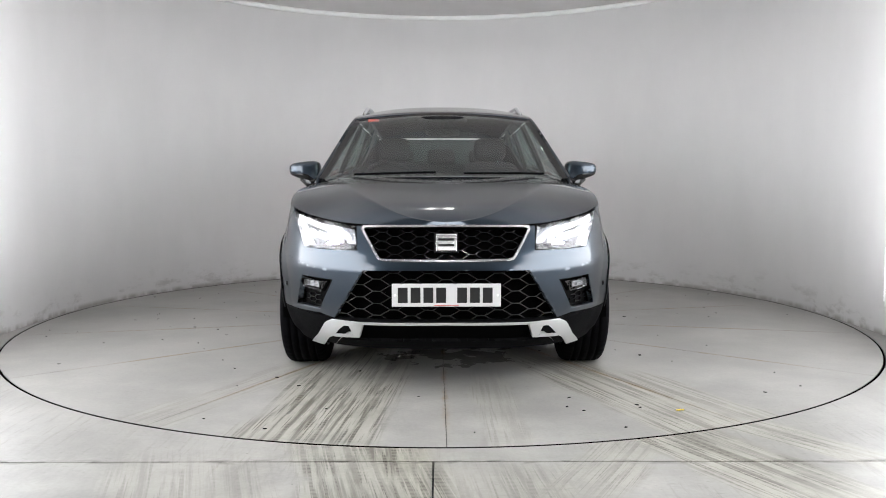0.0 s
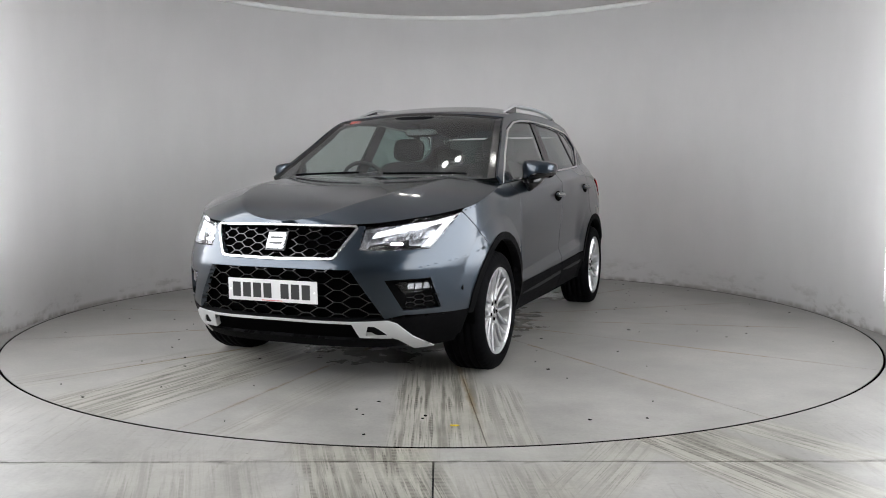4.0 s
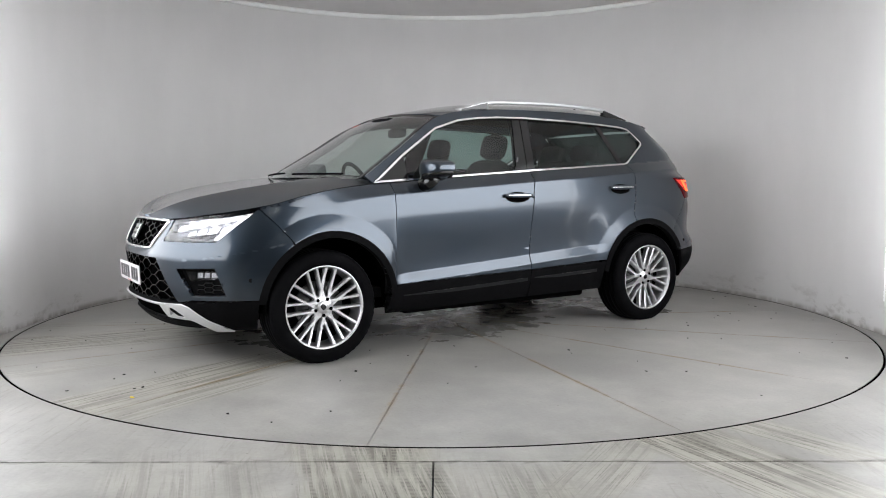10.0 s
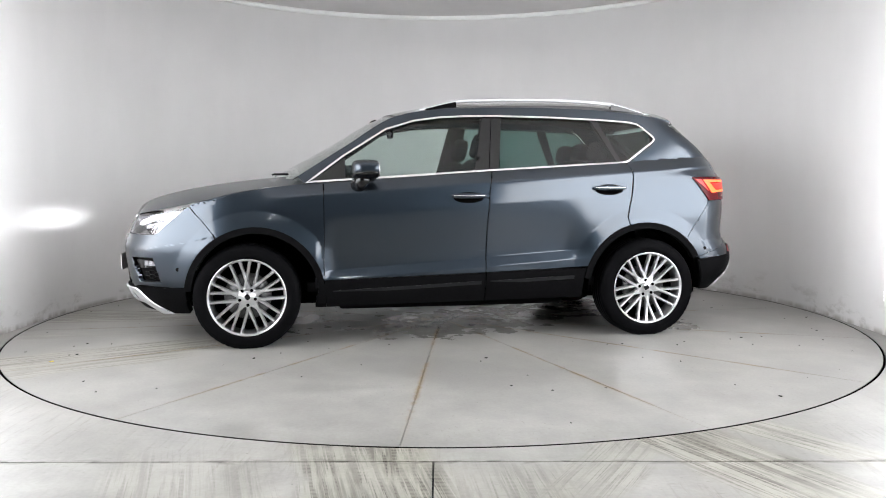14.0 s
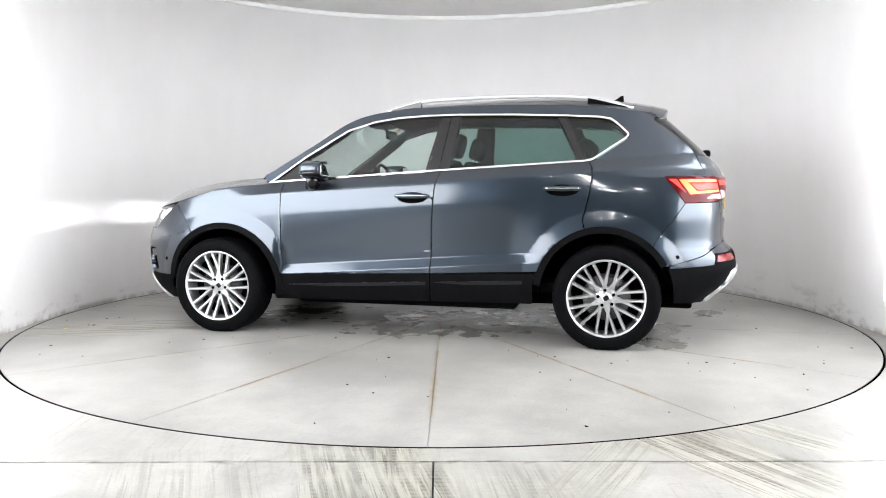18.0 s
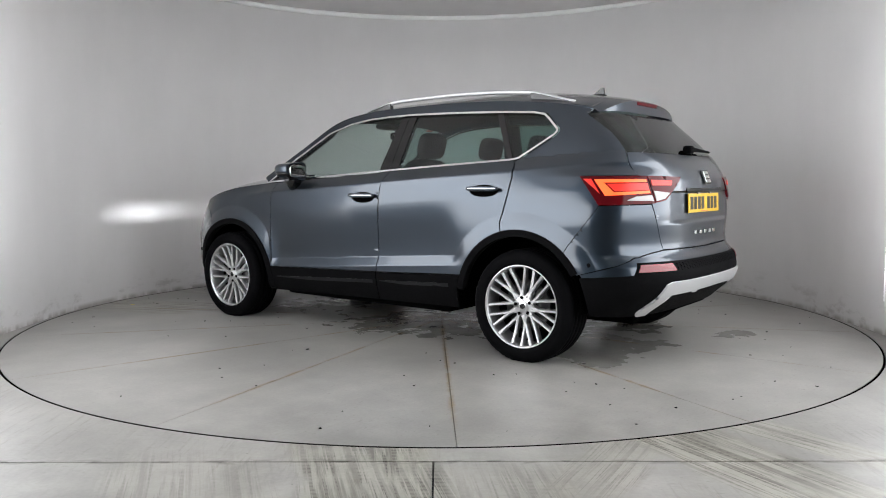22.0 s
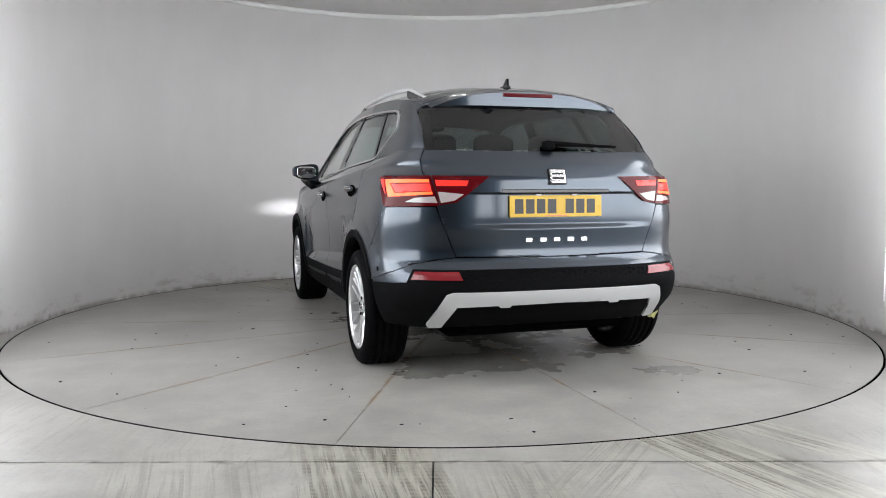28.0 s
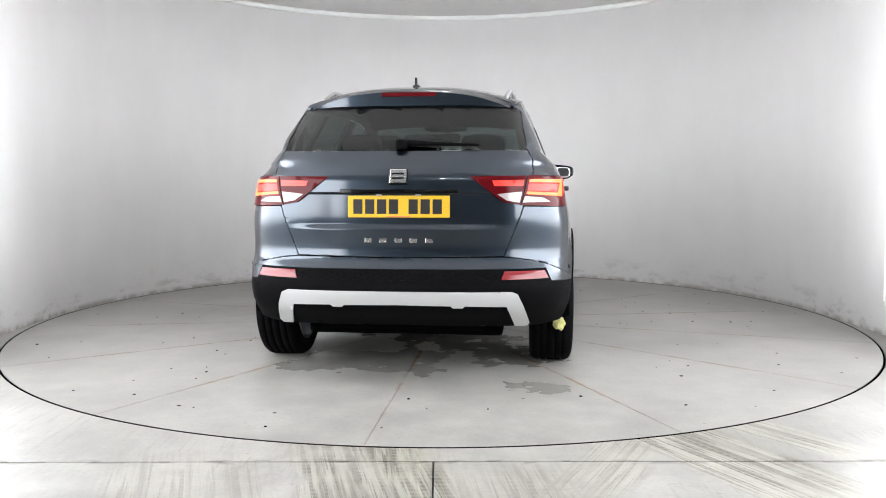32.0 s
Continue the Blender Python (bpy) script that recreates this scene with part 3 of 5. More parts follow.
def slanted(poly):
    """Outline in (x, height over the rising belt line)."""
    return [(x, z + SHEAR * x) for x, z in poly]


def slanted_chart(sgn):
    def chart(x, w):
        z = w - SHEAR * x
        return x, sgn * (half_width(x, z) + relief(x, z)), z
    return chart


CH = dict(steps=(0.05, 0.035), edge=0.03)
FINE = dict(steps=(0.05, 0.01), edge=0.03)


def z_cant(x):
    """Top edge of the car's sides: A-pillar, cant rail, rear of the roof."""
    return lerp(x, (-1.72, -1.54, -1.32, -0.94, -0.56, -0.02, 0.2, 0.362, 0.69, 1.02), (1.44, 1.472, 1.505, 1.533, 1.54, 1.527, 1.505, 1.468, 1.27, 1.06))


def z_hood(x):
    return lerp(x, (0.9, 1.1, 1.3, 1.6, 1.88, 1.99, 2.045, 2.08, 2.105), (1.074, 1.060, 1.042, 0.997, 0.938, 0.902, 0.875, 0.851, 0.828))


def hood_edge(x):
    """Half width and height of the bonnet's edge at x."""
    z = z_belt(x) + 0.001
    if x <= XA:
        return half_width(x, z), z
    p = form_front(ps(form_front, z, x=x), z)
    return p[1], z


def hood_chart(x, w):
    ye, ze = hood_edge(x)
    zc = z_hood(x)
    w = max(-1.0, min(1.0, w))
    wc = 0.66 - 0.06 * smooth01((x - 1.0) / 1.0)
    a = abs(w)
    if a < wc:
        k = 1 + 0.16 * (a / wc) ** 3
    else:
        t = (a - wc) / (1 - wc)
        k = 1.16 * (1 - 0.80 * t - 0.20 * t ** 2)
    return x, ye * w, ze + (max(zc, ze) - ze) * k


def screen_chart(v, w):
    """Windscreen: v 0 at the bottom to 1 at the top, w across."""
    x = 1.02 - 0.665 * v
    z = z_cant(x)
    y = half_width(x, z) - 0.035
    b = 0.17 - 0.13 * v
    k = 1 - w * w
    return x + b * k, y * w, z - 0.006 + (0.012 + 0.024 * v * v) * k


def roof_chart(x, w):
    z = z_cant(x)
    y = half_width(x, z) * (1 - 0.075 * smooth01((-x - 1.25) / 0.4))
    k = 1 - abs(w) ** 2.6
    lead = 0.04 * (1 - w * w) * smooth01((x - 0.1) / 0.26)
    return x + lead, y * w, z + (0.035 + 0.031 * smooth01((0.35 - x) / 0.5) + 0.022 * smooth01((-x - 0.2) / 1.0)) * k


def dlo_front(z):
    return lerp(z, (1.03, 1.20, 1.39, 1.45, 1.475), (0.955, 0.72, 0.43, 0.24, 0.06))


def dlo_top(x):
    return lerp(x, (-1.33, -1.04, -0.31, 0.06, 0.24, 0.43), (1.443, 1.466, 1.485, 1.472, 1.447, 1.388))


DLO = ([(0.955, 1.03), (0.72, 1.205), (0.43, 1.388), (0.24, 1.447), (0.06, 1.472), (-0.12, 1.482), (-0.31, 1.485), (-0.7, 1.478), (-1.04, 1.466), (-1.25, 1.454),
        (-1.325, 1.44), (-1.36, 1.415), (-1.435, 1.345), (-1.437, 1.325), (-1.42, 1.305), (-1.22, 1.172), (-1.17, 1.162), (-0.25, 1.107)])


def strip_of(outline, width):
    """The outline drawn in by that width."""
    n = len(outline)
    inner = []
    area = sum(outline[i][0] * outline[(i + 1) % n][1] - outline[(i + 1) % n][0] * outline[i][1] for i in range(n))
    sg = 1 if area > 0 else -1
    for i in range(n):
        a, b, c = (Vector(outline[(i + k) % n]) for k in (-1, 0, 1))
        d0, d1 = (b - a).normalized(), (c - b).normalized()
        n0, n1 = Vector((-d0.y, d0.x)) * sg, Vector((-d1.y, d1.x)) * sg
        m = (n0 + n1)
        m = m / max(0.35, m.length_squared / 2)
        inner.append(tuple(b + m * width))
    return inner


def build_car():
    car = new("car")
    tagged(car, "metallic dark grey-blue family suv with silver roof rails and alloy wheels", "car")
    g = 0.004
    for sgn in (1, -1):
        sc = side_chart(sgn)
        ff = lambda p: p if sgn > 0 else mirrored(p)
        o = -sgn
        # front wing
        wing = [('x', 0.842 + g, z_belt(0.845) - 0.004)] + [('x', 0.88 + 0.04 * i, z_belt(0.88 + 0.04 * i) - 0.002) for i in range(20)] + [('x', 1.66, 0.893)]
        seam = [('x', 1.655, 0.885), ('x', 1.58, 0.80), ('x', 1.51, 0.715)]
        ar = [('x', x, z) for x, z in arc(*ARCH_F, ARCH_OUT - 0.01, 58, 168, 18)]
        wp = fr(*wing, *seam, *ar, ('x', 0.835 + g, 0.42))
        panel("front_wing", [ff(wp)], form_front, PAINT, car, steps=(0.009, 0.0075), out=1, edge=0.015)
        # doors
        top = lambda a, b, n=10: [(a + (b - a) * i / n, z_belt(a + (b - a) * i / n) - 0.004) for i in range(n + 1)]
        fd = panel("front_door", [slanted([(0.842 - g, 0.42)] + top(0.842 - g, -0.25)[0:] + [(-0.225, 1.0), (-0.205, 0.75), (-0.20 + g, 0.45)])], slanted_chart(sgn), PAINT, car, out=-sgn, **FINE)
        ra = arc(*ARCH_R, ARCH_OUT - 0.01, 108, 20, 14)
        rdoor = [(-0.20 - g, 0.45), (-0.205 - 2 * g, 0.75), (-0.225 - 2 * g, 1.0), (-0.25 - 2 * g, z_belt(-0.25) - 0.004)] + top(-0.30, -1.19, 8) + [(-1.212, 1.13), (-1.218, 1.07), (-1.20, 0.95), (-1.165, 0.80)]
        rdoor += [(x, z) for x, z in arc(*ARCH_R, ARCH_OUT - 0.01, 74, 20, 14)]
        rd = panel("rear_door", [slanted(rdoor)], slanted_chart(sgn), PAINT, car, out=-sgn, steps=(0.022, 0.01), edge=0.03)
        # cant rail and A-pillar
        xs = [1.0 - 0.05 * i for i in range(0, 47)]
        frame_ = [(x, z_cant(x)) for x in xs if x >= -1.301]
        inner = [(-1.30, dlo_top(-1.30) + 0.004)] + [(x, dlo_top(x) + 0.004) for x in (-1.04, -0.7, -0.31, -0.12, 0.06, 0.24, 0.43)] + [(0.72, 1.209), (0.955, 1.034)]
        panel("roof_frame", [frame_ + inner], sc, PAINT, car, out=-sgn, **CH)
        # quarter panel round the rear corner
        q = [('x', -1.30, z_cant(-1.30)), ('x', -1.45, z_cant(-1.45)), ('x', -1.60, z_cant(-1.60) - 0.01), ('y', 0.61, 1.43), ('y', 0.625, 1.32), ('y', 0.65, 1.204), ('y', 0.68, 1.10), ('y', 0.674, 1.073), ('y', 0.76, 1.073), ('x', -1.70, 1.073), ('x', -1.652, 1.070)]
        q2 = [('x', -1.777, 0.9065), ('y', 0.632, 0.912), ('y', 0.59, 0.80), ('y', 0.535, 0.662), ('y', 0.62, 0.652), ('y', 0.74, 0.628), ('x', -1.90, 0.60), ('x', -1.80, 0.565), ('x', -1.70, 0.535)] + [('x', x, z) for x, z in arc(*ARCH_R, ARCH_OUT - 0.01, 153, 134.3, 5)]
        q3 = [('x', -1.7745, 0.910)] + [('x', x, z) for x, z in arc(*ARCH_R, ARCH_OUT - 0.01, 133.5, 75, 14)]
        q4 = [('x', -1.174, 0.80), ('x', -1.210, 0.95), ('x', -1.228, 1.07), ('x', -1.222, 1.13), ('x', -1.203, 1.158), ('x', -1.225, 1.168), ('x', -1.425, 1.30), ('x', -1.444, 1.325), ('x', -1.442, 1.347), ('x', -1.365, 1.42), ('x', -1.33, 1.446), ('x', -1.30, 1.453)]
        panel("quarter_panel", [ff(rr(*q, *q3, *q4))], form_rear, PAINT, car, steps=(0.012, 0.01), out=-1, edge=0.02)
        panel("bumper_corner", [ff(rr(*q2))], form_rear, PAINT, car, steps=(0.012, 0.01), out=-1, edge=0.02)
        # glass
        base = lambda x: z_belt(x) + 0.006
        fg = [(0.70, base(0.70)), (0.70, 1.215), (0.43, 1.383), (0.24, 1.442), (0.06, 1.467), (-0.12, 1.477), (-0.225, 1.478), (-0.145, base(-0.145))]
        panel("window", [fg], sc, GLASS, fd, "clear door glass", thick=0, lift=-0.012, out=-sgn, **CH)
        rg = [(-0.305, base(-0.305)), (-0.352, 1.479), (-0.7, 1.473), (-0.985, 1.464), (-1.14, base(-1.14))]
        panel("window", [rg], sc, TINT, rd, "dark tinted glass", thick=0, lift=-0.012, out=-sgn, **CH)
        qg = [(-1.175, 1.168), (-1.03, 1.461), (-1.25, 1.449), (-1.325, 1.432), (-1.355, 1.41), (-1.43, 1.342), (-1.43, 1.327), (-1.415, 1.308), (-1.22, 1.177)]
        panel("quarter_window", [qg], sc, TINT, car, "dark tinted glass", thick=0, lift=-0.010, out=-sgn, **CH)
        # black pillars
        panel("pillar_trim", [[(-0.145, base(-0.145)), (-0.225, 1.478), (-0.285, 1.480), (-0.236, base(-0.236))]], sc, GLOSS, fd, lift=-0.006, out=-sgn, **CH)
        panel("pillar_trim", [[(-0.242, base(-0.242)), (-0.291, 1.480), (-0.352, 1.479), (-0.305, base(-0.305))]], sc, GLOSS, rd, lift=-0.006, out=-sgn, **CH)
        panel("pillar_trim", [[(-1.14, base(-1.14)), (-0.985, 1.464), (-1.03, 1.461), (-1.175, 1.168)]], sc, GLOSS, rd, lift=-0.006, out=-sgn, **CH)
        panel("mirror_sail", [[(0.945, 1.036), (0.70, 1.215), (0.70, base(0.70))]], sc, GLOSS, fd, lift=-0.006, out=-sgn, **CH)
        # chrome round the windows
        ol = dense(DLO, 0.06)
        inn = strip_of(ol, 0.0115)
        v, f, nn = [], [], []
        for i in range(len(ol)):
            for (u, w_), up in ((ol[i], 0.002), (ol[i], 0.007), (inn[i], 0.007), (inn[i], 0.0)):
                p = sc(u, w_)
                v.append((p[0], p[1] + sgn * up, p[2]))
        m = len(ol)
        for i in range(m):
            j = (i + 1) % m
            for k in range(3):
                qd = (4 * i + k, 4 * i + k + 1, 4 * j + k + 1, 4 * j + k)
                f.append(qd if sgn < 0 else qd[::-1])
        mesh_ob("window_chrome", v, f, CHROME, car, "bright chrome strip", smooth=False)
        # sill and arch cladding
        panel("sill_cladding", [[(0.83, 0.245), (0.838, 0.417), (-0.20 + g, 0.445), (-0.197 + g, 0.262)]], sc, BLACK, fd, lift=0.006, out=-sgn, **CH)
        panel("sill_cladding", [[(-0.197 - g, 0.262), (-0.20 - g, 0.445), (-0.88, 0.465), (-0.865, 0.40), (-0.86, 0.27)]], sc, BLACK, rd, lift=0.006, out=-sgn, **CH)
        for dr, xa, xb, za, zb in ((fd, 0.79, -0.17, 0.352, 0.395), (rd, -0.23, -0.80, 0.395, 0.418)):
            n = 12
            rid = [(xa + (xb - xa) * i / n, za + (zb - za) * i / n) for i in range(n + 1)]
            panel("sill_ridge", [rid + [(x, z - 0.022 * min(1.0, 0.25 + i / 6)) for i, (x, z) in reversed(list(enumerate(rid)))]], sc, STRIPM, dr, "grey ridge along the sill", lift=0.010, thick=0.01, out=-sgn, **CH)
        fa = [('x', x, z) for x, z in arc(*ARCH_F, ARCH_OUT, 5, 172, 26)] + [('x', 0.838, 0.415), ('x', 0.832, 0.25), ('x', 0.90, 0.25)] + [('x', x, z) for x, z in arc(*ARCH_F, ARCH_IN, 176, 5, 26)]
        panel("arch_trim", [ff(fr(*fa))], form_front, BLACK, car, steps=(0.03, 0.03), lift=0.008, thick=0.05, out=1, edge=0.02)
        panel("arch_trim", [[(x, z) for x, z in arc(*ARCH_R, ARCH_OUT, 18, 88, 14)] + [(x, z) for x, z in arc(*ARCH_R, ARCH_IN, 88, 8, 14)] + [(-0.87, 0.40)]], sc, BLACK, car, lift=0.008, thick=0.05, out=-sgn, steps=(0.04, 0.04), edge=0.02)
        rb = [('x', x, z) for x, z in arc(*ARCH_R, ARCH_OUT, 88, 152, 14)] + [('x', x, z) for x, z in arc(*ARCH_R, ARCH_IN, 152, 88, 14)]
        panel("arch_trim", [ff(rr(*rb))], form_rear, BLACK, car, steps=(0.03, 0.03), lift=0.008, thick=0.05, out=-1, edge=0.02)
        # wheel housings, void black: the shade in them is put into the colour
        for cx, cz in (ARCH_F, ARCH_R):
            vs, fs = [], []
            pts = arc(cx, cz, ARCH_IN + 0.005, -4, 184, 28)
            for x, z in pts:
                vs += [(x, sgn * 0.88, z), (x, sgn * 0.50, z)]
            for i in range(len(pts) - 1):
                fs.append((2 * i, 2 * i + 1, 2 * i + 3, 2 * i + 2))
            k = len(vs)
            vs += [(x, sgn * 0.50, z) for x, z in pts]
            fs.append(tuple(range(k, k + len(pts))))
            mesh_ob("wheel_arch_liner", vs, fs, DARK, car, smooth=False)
    # bonnet
    v, f = [], []
    xs = [0.93 + (2.096 - 0.93) * (1 - (1 - i / 40) ** 1.6) for i in range(41)]
    m = 97
    ws = [-1 + 2 * j / (m - 1) for j in range(m)]
    for x in xs:
        for w in ws:
            w2 = math.copysign(abs(w) ** 0.75, w)
            p = hood_chart(x, w2)
            edge_x = 0.10 * (1 - w2 * w2) * (1 - smooth01((x - 0.93) / 0.4))
            v.append((p[0] + edge_x, p[1], p[2]))
    for i in range(40):
        for j in range(m - 1):
            a = i * m + j
            f.append((a, a + m, a + m + 1, a + 1))
    mesh_ob("bonnet", v, f, PAINT, car)
    # windscreen, roof, tail
    panel("windscreen", [[(0.0, -1), (1, -1), (1, 1), (0.0, 1)]], screen_chart, GLASS, car, "clear windscreen glass", steps=(0.08, 0.08), thick=0, out=-1, edge=0.08)
    panel("roof", [[(0.355, -1), (0.355, 1), (-1.60, 1), (-1.60, -1)]], roof_chart, PAINT, car, steps=(0.06, 0.08), out=1, edge=0.06)
    build_front(car)
    build_rear(car)
    build_wheels(car)
    build_trim(car)
    build_interior(car)
    return car


def on(form, y, z, lift=0.0):
    """A point of the form at (y, z), lifted along its normal, and that normal."""
    psi = ps(form, z, y=abs(y)) if abs(y) > 1e-6 else 0.0
    psi = math.copysign(psi, y)
    p = Vector(form(psi, z))
    n = (Vector(form(psi + 2e-3, z)) - Vector(form(psi - 2e-3, z))).cross(Vector(form(psi, z + 2e-3)) - Vector(form(psi, z - 2e-3))).normalized()
    if (n.x > 0) != (form is form_front):
        n = -n
    return p + n * lift, n


def inside(pt, poly):
    x, y = pt
    c = False
    for i in range(len(poly)):
        (x0, y0), (x1, y1) = poly[i], poly[i - 1]
        if (y0 > y) != (y1 > y) and x < (x1 - x0) * (y - y0) / (y1 - y0) + x0:
            c = not c
    return c


def lattice(name, form, poly, cell, lift, material, parent, width=0.006, depth=0.014, waist=0.35):
    """A honeycomb of flat bars inside an outline given in (y, z)."""
    cw, chh = cell
    bm = bmesh.new()
    ys, zs = [p[0] for p in poly], [p[1] for p in poly]
    r0, r1 = int(min(zs) / (chh / 2)) - 1, int(max(zs) / (chh / 2)) + 1
    c0, c1 = int(min(ys) / cw) - 1, int(max(ys) / cw) + 1

    def bar(a, b):
        steps = 3
        pts = [(a[0] + (b[0] - a[0]) * k / steps, a[1] + (b[1] - a[1]) * k / steps) for k in range(steps + 1)]
        pts = [q for q in pts if inside(q, poly)]
        if len(pts) < 2:
            return
        (p, n), (q, n2) = on(form, *pts[0], lift), on(form, *pts[-1], lift)
        t = (q - p).normalized()
        w = n.cross(t).normalized() * width / 2
        c = [p - w, p + w, p + w - n * depth, p - w - n * depth]
        d = [q - w, q + w, q + w - n2 * depth, q - w - n2 * depth]
        A, B = [bm.verts.new(v) for v in c], [bm.verts.new(v) for v in d]
        for k in range(4):
            bm.faces.new((A[k], A[(k + 1) % 4], B[(k + 1) % 4], B[k]))

    for r in range(r0, r1 + 1):
        for c in range(c0, c1 + 1):
            cy, cz = (c + 0.5 * (r % 2)) * cw, r * chh / 2
            a, b = cw * waist / 2, chh / 2
            bar((cy - a, cz + b), (cy + a, cz + b))
            bar((cy + a, cz + b), (cy + cw / 2 - a, cz))
            bar((cy - a, cz + b), (cy - cw / 2 + a, cz))
    bmesh.ops.recalc_face_normals(bm, faces=bm.faces[:])
    return part(name, bm, material, parent)


def ribbon(bm, pts, normals, width, height):
    """A flat bar along points that lie on a surface."""
    rings = []
    for i, p in enumerate(pts):
        t = (pts[min(i + 1, len(pts) - 1)] - pts[max(i - 1, 0)]).normalized()
        n = normals[i]
        w = n.cross(t).normalized() * width / 2
        rings.append([bm.verts.new(q) for q in (p - w, p - w * 0.7 + n * height, p + w * 0.7 + n * height, p + w)])
    for a, b in zip(rings, rings[1:]):
        for k in range(3):
            bm.faces.new((a[k], a[k + 1], b[k + 1], b[k]))
    bm.faces.new(rings[0])
    bm.faces.new(rings[-1][::-1])
    bmesh.ops.recalc_face_normals(bm, faces=bm.faces[:])


def line_on(form, pts, lift, n=8):
    P, N = [], []
    for (a, b), (c, d) in zip(pts, pts[1:]):
        for k in range(n):
            p, q = on(form, a + (c - a) * k / n, b + (d - b) * k / n, lift)
            P.append(p), N.append(q)
    p, q = on(form, *pts[-1], lift)
    return P + [p], N + [q]


def number_plate(car, form, z0, material, tilt_lift):
    """Plate with plain bars in place of its characters."""
    p, n = on(form, 0, z0 + 0.0555, tilt_lift)
    p2, _ = on(form, 0, z0, tilt_lift)
    p1, _ = on(form, 0, z0 + 0.111, tilt_lift)
    up = (p1 - p2).normalized()
    side = Vector((0, 1 if n.x > 0 else -1, 0))
    n = side.cross(up).normalized()
    rot = Matrix((side, up, n)).transposed()
    bm = bmesh.new()
    vs = box(bm, (0, 0, 0), (0.52, 0.111, 0.006), None, 0.0025)
    plate = part("number_plate", bm, material, car, "white plate" if material is PLATEW else "yellow plate")
    plate.matrix_local = Matrix.Translation(p) @ rot.to_4x4()
    xs = [-0.208, -0.147, -0.086, -0.025, 0.075, 0.136, 0.197]
    for x in xs:
        bm = bmesh.new()
        box(bm, (x, 0, 0.0035), (0.047, 0.074, 0.001))
        part("character_bar", bm, INK, plate)
    bm = bmesh.new()
    box(bm, (0.0, -0.049, 0.0035), (0.12, 0.004, 0.001))
    part("maker_bar", bm, STICKM, plate)
    for x in (-0.245, 0.245):
        bm = bmesh.new()
        bmesh.ops.create_cone(bm, cap_ends=True, segments=12, radius1=0.006, radius2=0.005, depth=0.003, matrix=Matrix.Translation((x, 0, 0.0045)))
        part("screw_cap", bm, WHITE if material is PLATEW else PLATEY, plate)


def emblem(car, p, n, size):
    """Plain bright plaque where the maker's mark sits."""
    side = Vector((0, 1 if n.x > 0 else -1, 0))
    up = n.cross(side).normalized()
    rot = Matrix((side, up, n)).transposed()
    bm = bmesh.new()
    box(bm, (0, 0, 0), (size * 1.02, size * 0.9, 0.008), None, 0.003)
    em = part("emblem", bm, GLOSS, car, "plain bright badge plaque")
    em.matrix_local = Matrix.Translation(p) @ rot.to_4x4()
    bm = bmesh.new()
    box(bm, (0, 0, 0.006), (size * 0.88, size * 0.76, 0.010), None, 0.004)
    part("badge_face", bm, CHROME, em, "bright chrome face")
    for dz, dx in ((0.13, 0.0), (-0.13, 0.0)):
        bm = bmesh.new()
        box(bm, (size * dx, size * dz, 0.0112), (size * 0.66, size * 0.10, 0.0016))
        part("badge_slit", bm, GLOSS, em)


